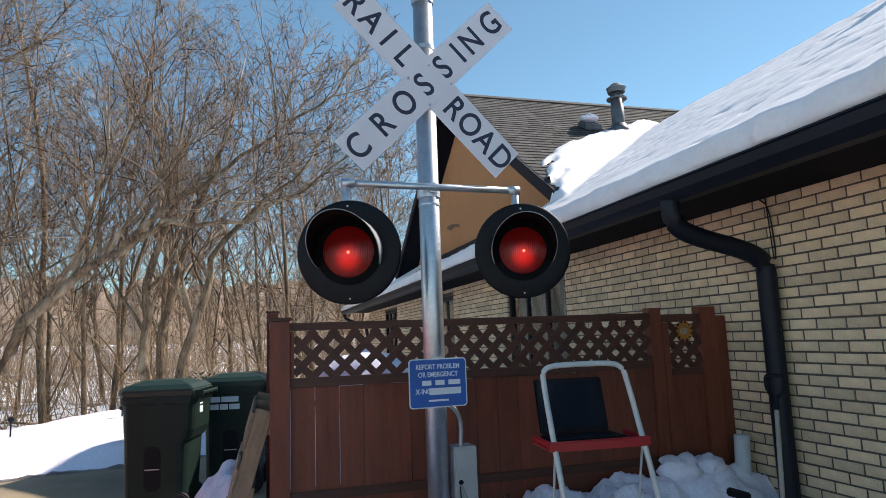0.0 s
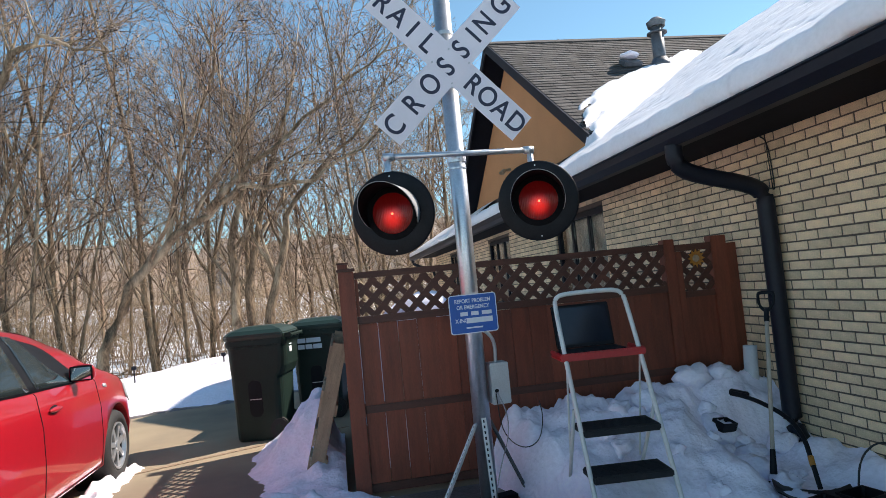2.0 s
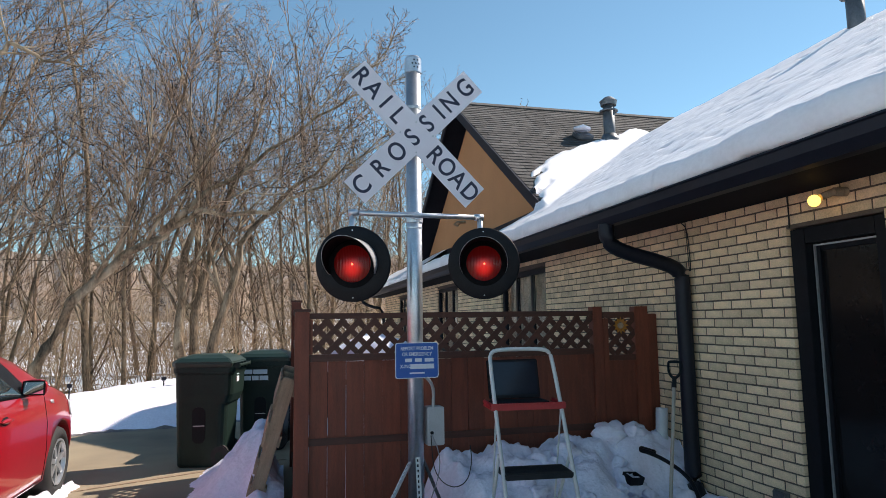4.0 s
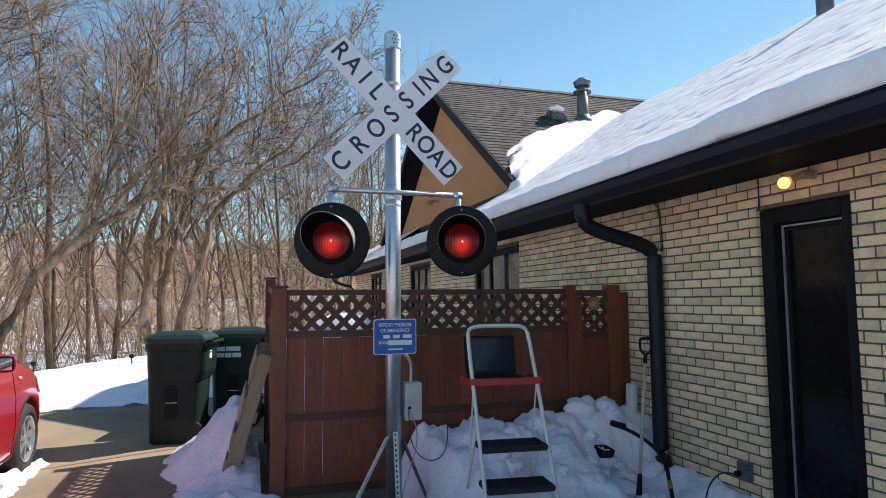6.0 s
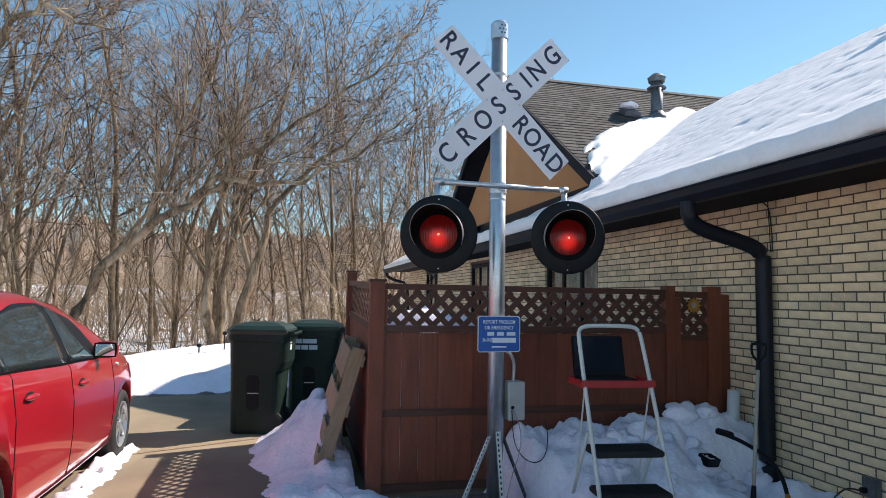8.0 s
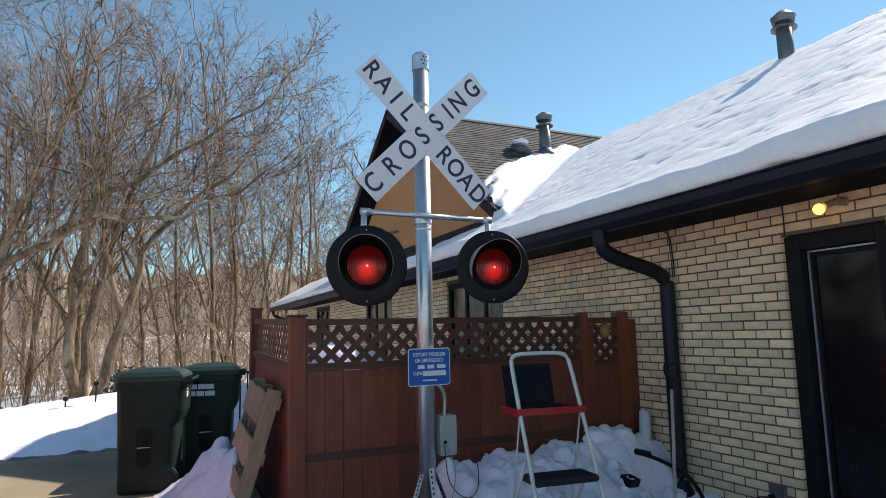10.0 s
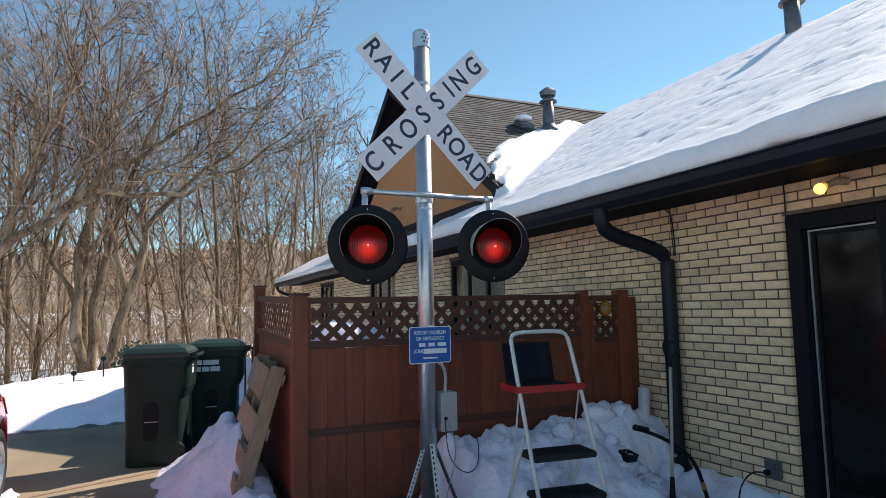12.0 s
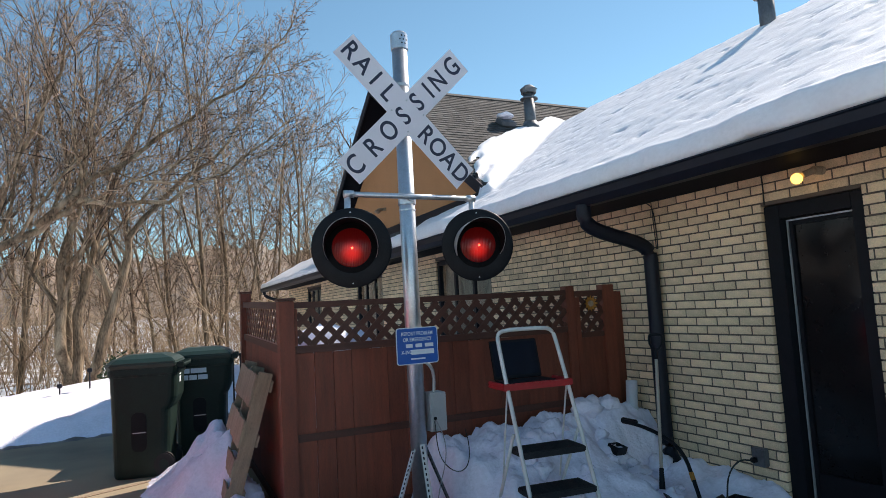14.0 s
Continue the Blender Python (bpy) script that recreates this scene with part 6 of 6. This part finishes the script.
KINDS = {
    "slender": tree_meshes("slender", 21, [((0, 0, -0.4), (0.03, 0.02, 1), 12.0, 0.078)], CFG),
    "twin": tree_meshes("twin", 33, [((0, 0, -0.4), (0.14, 0.03, 1), 11.5, 0.085), ((0.12, 0.05, -0.4), (-0.2, 0.1, 1), 10.5, 0.07)], dict(LIGHT, kids=(8, 7, 5, 3))),
    "tall": tree_meshes("tall", 47, [((0, 0, -0.4), (-0.05, 0.03, 1), 14.0, 0.11)], CFG),
    "crooked": tree_meshes("crooked", 58, [((0, 0, -0.4), (0.25, 0.0, 1), 10.5, 0.09)], SPREAD),
    "forked": tree_meshes("forked", 64, [((-0.05, 0, -0.4), [(-0.35, 0.1, 1.9), (-0.5, 0.2, 4.6), (0.05, 0.1, 6.4), (0.5, 0.0, 9.6), (0.7, 0.1, 12.6)], 0, 0.21),
                                         ((0.2, 0.1, -0.4), [(0.55, 0, 1.6), (1.25, 0.1, 3.7), (1.55, 0.3, 5.5), (2.8, 0.2, 7.2), (4.6, 0, 8.9), (6.6, -0.3, 11.6)], 0, 0.21),
                                         ((0.05, 0.3, -0.4), [(0.1, 0.5, 3.0), (0.8, 0.9, 6.5), (2.0, 1.0, 10.0), (2.6, 1.2, 13.4)], 0, 0.18)], STEM),
    "young": tree_meshes("young", 71, [((0, 0, -0.3), (0.02, 0.0, 1), 7.0, 0.07)], LIGHT),
    "leaning": tree_meshes("leaning", 82, [((0, 0, -0.4), [(0.5, 0, 1.3), (1.2, 0, 2.9), (2.2, 0.05, 3.8), (3.3, 0, 4.7), (4.25, -0.1, 5.2), (6.3, -0.2, 5.3), (7.5, -0.2, 6.0), (9.4, 0, 7.5)], 0, 0.165),
                                           ((3.3, 0, 4.7), [(4.5, 0.2, 5.9), (6.0, 0.3, 7.1), (7.8, 0.2, 8.3), (9.2, 0.3, 9.7)], 0, 0.085),
                                           ((2.2, 0.05, 3.8), [(2.7, -0.3, 5.5), (3.6, -0.4, 7.6), (4.4, -0.3, 10.0)], 0, 0.08)], dict(STEM, kids=(12, 9, 5, 2))),
}


def tree(kind, x, y, turn, size, label):
    t = thing("tree", pose(x, y, min(land(x, y), bank(x, y) if y < 15 else 9) - 0.05, 0, 0, turn), label, "tree", "bare trees of the wood")
    t.scale = (size, size, size)
    put("trunk", KINDS[kind][0], M_BARK, t, smooth=True)
    put("crown", KINDS[kind][1], M_TWIG, t, "bare brown twigs", smooth=True)
    return t


tree("forked", -3.35, 14.3, 0, 0.8, "large bare tree with three stems from one foot")
KINDS["gnarled"] = tree_meshes("gnarled", 91, [((0, 0, -0.4), [(0.2, 0, 2.5), (0.1, 0.1, 5.5), (0.6, 0.1, 9.5), (0.4, 0, 12.0)], 0, 0.25),
                                           ((0.1, 0.1, 5.6), [(0.9, 0, 7.3), (1.7, -0.1, 8.7), (2.2, 0, 9.2), (3.1, 0, 8.9), (4.1, 0.1, 8.8)], 0, 0.13)], dict(STEM, kids=(10, 7, 4, 2)))
tree("gnarled", -9.8, 12.6, 0, 1.0, "old bare tree with one thick crooked limb")
tree("leaning", -7.3, 13.5, -8, 1.0, "bare tree leaning over with long arching limbs")
SPOTS = [("slender", 0.2, 18.2), ("slender", -8.9, 14.3), ("tall", -6.4, 16.4), ("twin", -8.6, 15.5), ("young", -5.3, 16.6), ("twin", -5.2, 18.4), ("crooked", -10.3, 15.2), ("crooked", -9.8, 13.2), ("tall", -10.6, 17.5), ("young", -0.9, 19.6),
         ("slender", -12.4, 14.6), ("crooked", -12.8, 19.5), ("tall", -9.5, 18.9), ("slender", -0.4, 26.0), ("young", 0.6, 22.5), ("twin", -15.2, 17.0), ("tall", -15.6, 22.0),
         ("slender", -9.2, 23.0), ("crooked", -1.6, 29.0), ("tall", 1.8, 31.0), ("slender", 3.4, 27.0), ("twin", -12.0, 25.0), ("tall", -5.0, 27.5), ("slender", -18.5, 20.0), ("twin", 4.6, 33.0), ("young", -11.2, 15.6), ("crooked", 2.0, 24.3), ("twin", 6.8, 29.0), ("young", 3.8, 28.0), ("young", -6.9, 17.9),
         ("twin", 1.2, 21.5), ("twin", -13.6, 16.4),
         ("crooked", 3.6, 20.5), ("slender", 4.8, 23.5), ("young", 5.8, 21.8), ("slender", 2.6, 22.2), ("tall", -4.2, 20.5)]
rng = random.Random(9)
for kind, x, y in SPOTS:
    tree(kind, x + rng.uniform(-0.3, 0.3), y + rng.uniform(-0.3, 0.3), rng.uniform(0, 360), rng.uniform(0.9, 1.18), "bare grey-brown woodland tree" if kind != "young" else "slim young bare tree")
for kind, x, y in (("tall", 12.5, 33.0), ("slender", 16.0, 36.0), ("twin", 20.0, 35.0), ("tall", 24.0, 40.0)):
    tree(kind, x, y, rng.uniform(0, 360), 0.6, "bare tree rising behind the house")

# woods farther off, and brush between the trunks
FAR = [tree_meshes("far", 90 + i, [((0, 0, -0.4), (0.05 * i, 0.03, 1), 12.0, 0.1)], dict(LIGHT, deep=3, fine=2.0, kids=(9, 6, 3, 0))) for i in range(3)]
vs, fs = [], []
for k in range(78):
    a = radians(rng.uniform(-46, 24))
    far = 32 + 58 * rng.random() ** 1.3
    x, y = -1 + far * math.sin(a), -4 + far * math.cos(a)
    s, t = rng.uniform(0.75, 1.15), rng.uniform(0, 6.28)
    c, n_ = math.cos(t) * s, math.sin(t) * s
    z = land(x, y)
    for me in FAR[k % 3]:
        o = len(vs)
        co = np.empty(len(me.vertices) * 3, np.float32)
        me.vertices.foreach_get("co", co)
        co = co.reshape(-1, 3)
        vs += list(zip((co[:, 0] * c - co[:, 1] * n_ + x).tolist(), (co[:, 0] * n_ + co[:, 1] * c + y).tolist(), (co[:, 2] * s + z).tolist()))
        fs += [tuple(i + o for i in p.vertices) for p in me.polygons]
tagged(put("far_woods", mesh("far_woods", vs, fs), M_TWIG, None, smooth=True), "bare grey-brown woods in the distance", "woods", kind="stuff")
paths = []
for k in range(8000):
    a = radians(rng.uniform(-44, 23))
    far = 18.5 + 52 * rng.random() ** 0.8
    x, y = -1 + far * math.sin(a), -4 + far * math.cos(a)
    if y < 11.5 or (x > 1.0 and y < 17) or (far < 27 and rng.random() < 0.65):
        continue
    h = rng.uniform(0.5, 2.2) * (0.6 + 0.4 * rng.random()) * (1 + 0.03 * max(0, far - 20))
    dx, dy = rng.gauss(0, 0.45) * h, rng.gauss(0, 0.3) * h
    z = land(x, y)
    r = rng.uniform(0.004, 0.01) * (1 + 0.02 * (far - 18))
    paths.append([((x, y, z - 0.05), r), ((x + dx * 0.35, y + dy * 0.35, z + h * 0.55), r * 0.8), ((x + dx, y + dy, z + h), r * 0.4)])
    if rng.random() < 0.5:
        paths.append([((x + dx * 0.35, y + dy * 0.35, z + h * 0.55), r * 0.7), ((x + dx * 0.35 + rng.gauss(0, 0.3), y + dy * 0.3, z + h * 0.9), r * 0.3)])
tagged(put("dry_brush", mesh("dry_brush", *tubes(paths, 3)), M_BRUSH, None), "tangled dry brown brush under the trees", "brush", kind="stuff")
# thicket of thin saplings between the trunks
paths = []
for k in range(1500):
    a = radians(rng.uniform(-44, 22))
    far = 19.5 + 40 * rng.random() ** 1.1
    x, y = -1 + far * math.sin(a), -4 + far * math.cos(a)
    if y < 13.5 or (x > 1.0 and y < 18.5):
        continue
    h = rng.uniform(2.0, 6.0)
    z, r = land(x, y) - 0.05, rng.uniform(0.008, 0.022)
    lean = Vector((rng.gauss(0, 0.35), rng.gauss(0, 0.2), 1))
    stem = [Vector((x, y, z))]
    for i in range(4):
        lean = (lean + Vector((rng.gauss(0, 0.2), rng.gauss(0, 0.15), 0.08))).normalized()
        stem.append(stem[-1] + lean * h / 4)
    paths.append([(tuple(p), r * (1 - 0.2 * i)) for i, p in enumerate(stem)])
    for i in range(rng.randint(4, 8)):
        f = rng.uniform(0.8, 3.9)
        p = stem[int(f)].lerp(stem[int(f) + 1], f % 1)
        d = Vector((rng.gauss(0, 0.9), rng.gauss(0, 0.5), rng.uniform(-0.2, 0.9))).normalized() * rng.uniform(0.4, 1.3)
        paths.append([(tuple(p), r * 0.5), (tuple(p + d * 0.5 + Vector((0, 0, 0.05))), r * 0.4), (tuple(p + d + Vector((0, 0, 0.15))), r * 0.25)])
tagged(put("sapling_thicket", mesh("sapling_thicket", *tubes(paths, 3)), M_BRUSH, None), "thicket of thin bare saplings under the trees", "thicket", kind="stuff")
# fallen limbs on the woodland floor
paths = []
for k in range(70):
    x, y = rng.uniform(-13, 1), rng.uniform(14, 24)
    a, ln = rng.uniform(0, 6.28), rng.uniform(0.6, 2.6)
    z = land(x, y) + 0.06
    r = rng.uniform(0.015, 0.05)
    paths.append([((x, y, z), r), ((x + math.cos(a) * ln / 2, y + math.sin(a) * ln / 2, z + rng.uniform(0, 0.3)), r * 0.8), ((x + math.cos(a) * ln, y + math.sin(a) * ln, z + rng.uniform(0, 0.5)), r * 0.4)])
tagged(put("fallen_limbs", mesh("fallen_limbs", *tubes(paths, 5)), M_BARK, None, smooth=True), "fallen grey limbs on the woodland floor", "fallen limbs", kind="stuff")
# small evergreen shrub by the big tree
shrub = thing("evergreen_shrub", pose(-2.2, 13.2, land(-2.2, 13.2)), "small dark evergreen shrub", "shrub")
vs, fs = [], []
for k in range(900):
    d = Vector((rng.gauss(0, 1), rng.gauss(0, 1), rng.gauss(0, 0.7))).normalized() * rng.uniform(0.25, 0.62)
    c = d + Vector((0, 0, 0.75))
    e = Vector((rng.gauss(0, 1), rng.gauss(0, 1), rng.gauss(0, 1))).normalized() * 0.06
    f = e.cross(d).normalized() * 0.03
    o = len(vs)
    vs += [tuple(c - e), tuple(c + f), tuple(c + e), tuple(c - f)]
    fs.append((o, o + 1, o + 2, o + 3))
put("leaves", mesh("leaves", vs, fs), M_EVERGREEN, shrub, kind="stuff")
put("stems", mesh("stems", *tubes([[((0, 0, -0.2), 0.03), ((0.1 * i - 0.2, 0.05, 0.6), 0.015)] for i in range(5)], 5)), M_BARK, shrub)
# wooded rise at the horizon
vs, fs = [], []
n = 420
for i in range(n + 1):
    a = radians(-75 + 130 * i / n)
    for j, (far, k) in enumerate(((120, 0.0), (150, 0.55), (190, 1.0), (240, 0.7))):
        x, y = far * math.sin(a), far * math.cos(a)
        h = (14 + 4 * fbm(a * 3, 0.5) + 2.5 * fbm(a * 22, 2.5) + 3.0 * fbm(a * 90, 6.5, far * 0.05)) * k
        vs.append((x, y, land(x, y) - 1 + h))
for i in range(n):
    for j in range(3):
        o = i * 4 + j
        fs.append((o, o + 4, o + 5, o + 1))
tagged(put("backdrop", mesh("backdrop", vs, fs), M_HILL, None, smooth=True), "far wooded hillside in winter brown", "hillside", kind="structure")


# ---- bricks of the house wall ----
BL, BH, JO, CO = 0.194, 0.0562, 0.012, 0.0677
brick_mesh = {}


def brick(ln):
    key = round(ln, 3)
    if key not in brick_mesh:
        bm = bmesh.new()
        box(bm, (0, 0, 0), (0.1, ln, BH))
        bmesh.ops.bevel(bm, geom=[e for e in bm.edges if all(v.co.x < 0.01 for v in e.verts)], offset=0.003, segments=1, affect="EDGES")
        me = bpy.data.meshes.new("brick")
        bm.to_mesh(me)
        bm.free()
        me.materials.append(M_BRICK)
        brick_mesh[key] = me
    return brick_mesh[key]


rng = random.Random(17)
vs, fs = [], []
k = 0
z = -0.11
while z + BH < TOP:
    y = -6.0 + (0.0 if k % 2 else -(BL + JO) / 2)
    while y < 16.0:
        spans = [(max(y, -6.0), min(y + BL, 16.0))]
        for a, b, z0, z1 in OPEN:
            if z + BH > z0 and z < z1:
                spans = [s for p, q in spans for s in ((p, min(q, a)), (max(p, b), q))]
        for p, q in spans:
            if q - p < 0.01:
                continue
            dx, dz = rng.uniform(-0.0018, 0.0018), rng.uniform(-0.0012, 0.0012)
            if -1.04 < p and q < 0.62:
                me = brick(q - p)
                ob = new("brick", me)
                ob.parent = wall
                ob.location = (WX + dx, p, z + dz)
            else:
                o = len(vs)
                x0, x1 = WX + dx, WX + 0.1
                c = 0.003
                vs += [(x0 + c, p, z + dz), (x0 + c, q, z + dz), (x0 + c, q, z + dz + BH), (x0 + c, p, z + dz + BH), (x1, p, z + dz), (x1, q, z + dz), (x1, q, z + dz + BH), (x1, p, z + dz + BH),
                       (x0, p + c, z + dz + c), (x0, q - c, z + dz + c), (x0, q - c, z + dz + BH - c), (x0, p + c, z + dz + BH - c)]
                fs += [tuple(o + i for i in f) for f in ((8, 11, 10, 9), (0, 8, 9, 1), (1, 9, 10, 2), (2, 10, 11, 3), (3, 11, 8, 0), (0, 1, 5, 4), (1, 2, 6, 5), (2, 3, 7, 6), (3, 0, 4, 7))]
        y += BL + JO
    z += CO
    k += 1
put("brick_run", mesh("brick_courses", vs, fs), M_BRICK_FAR, wall, "courses of buff bricks", kind="stuff")
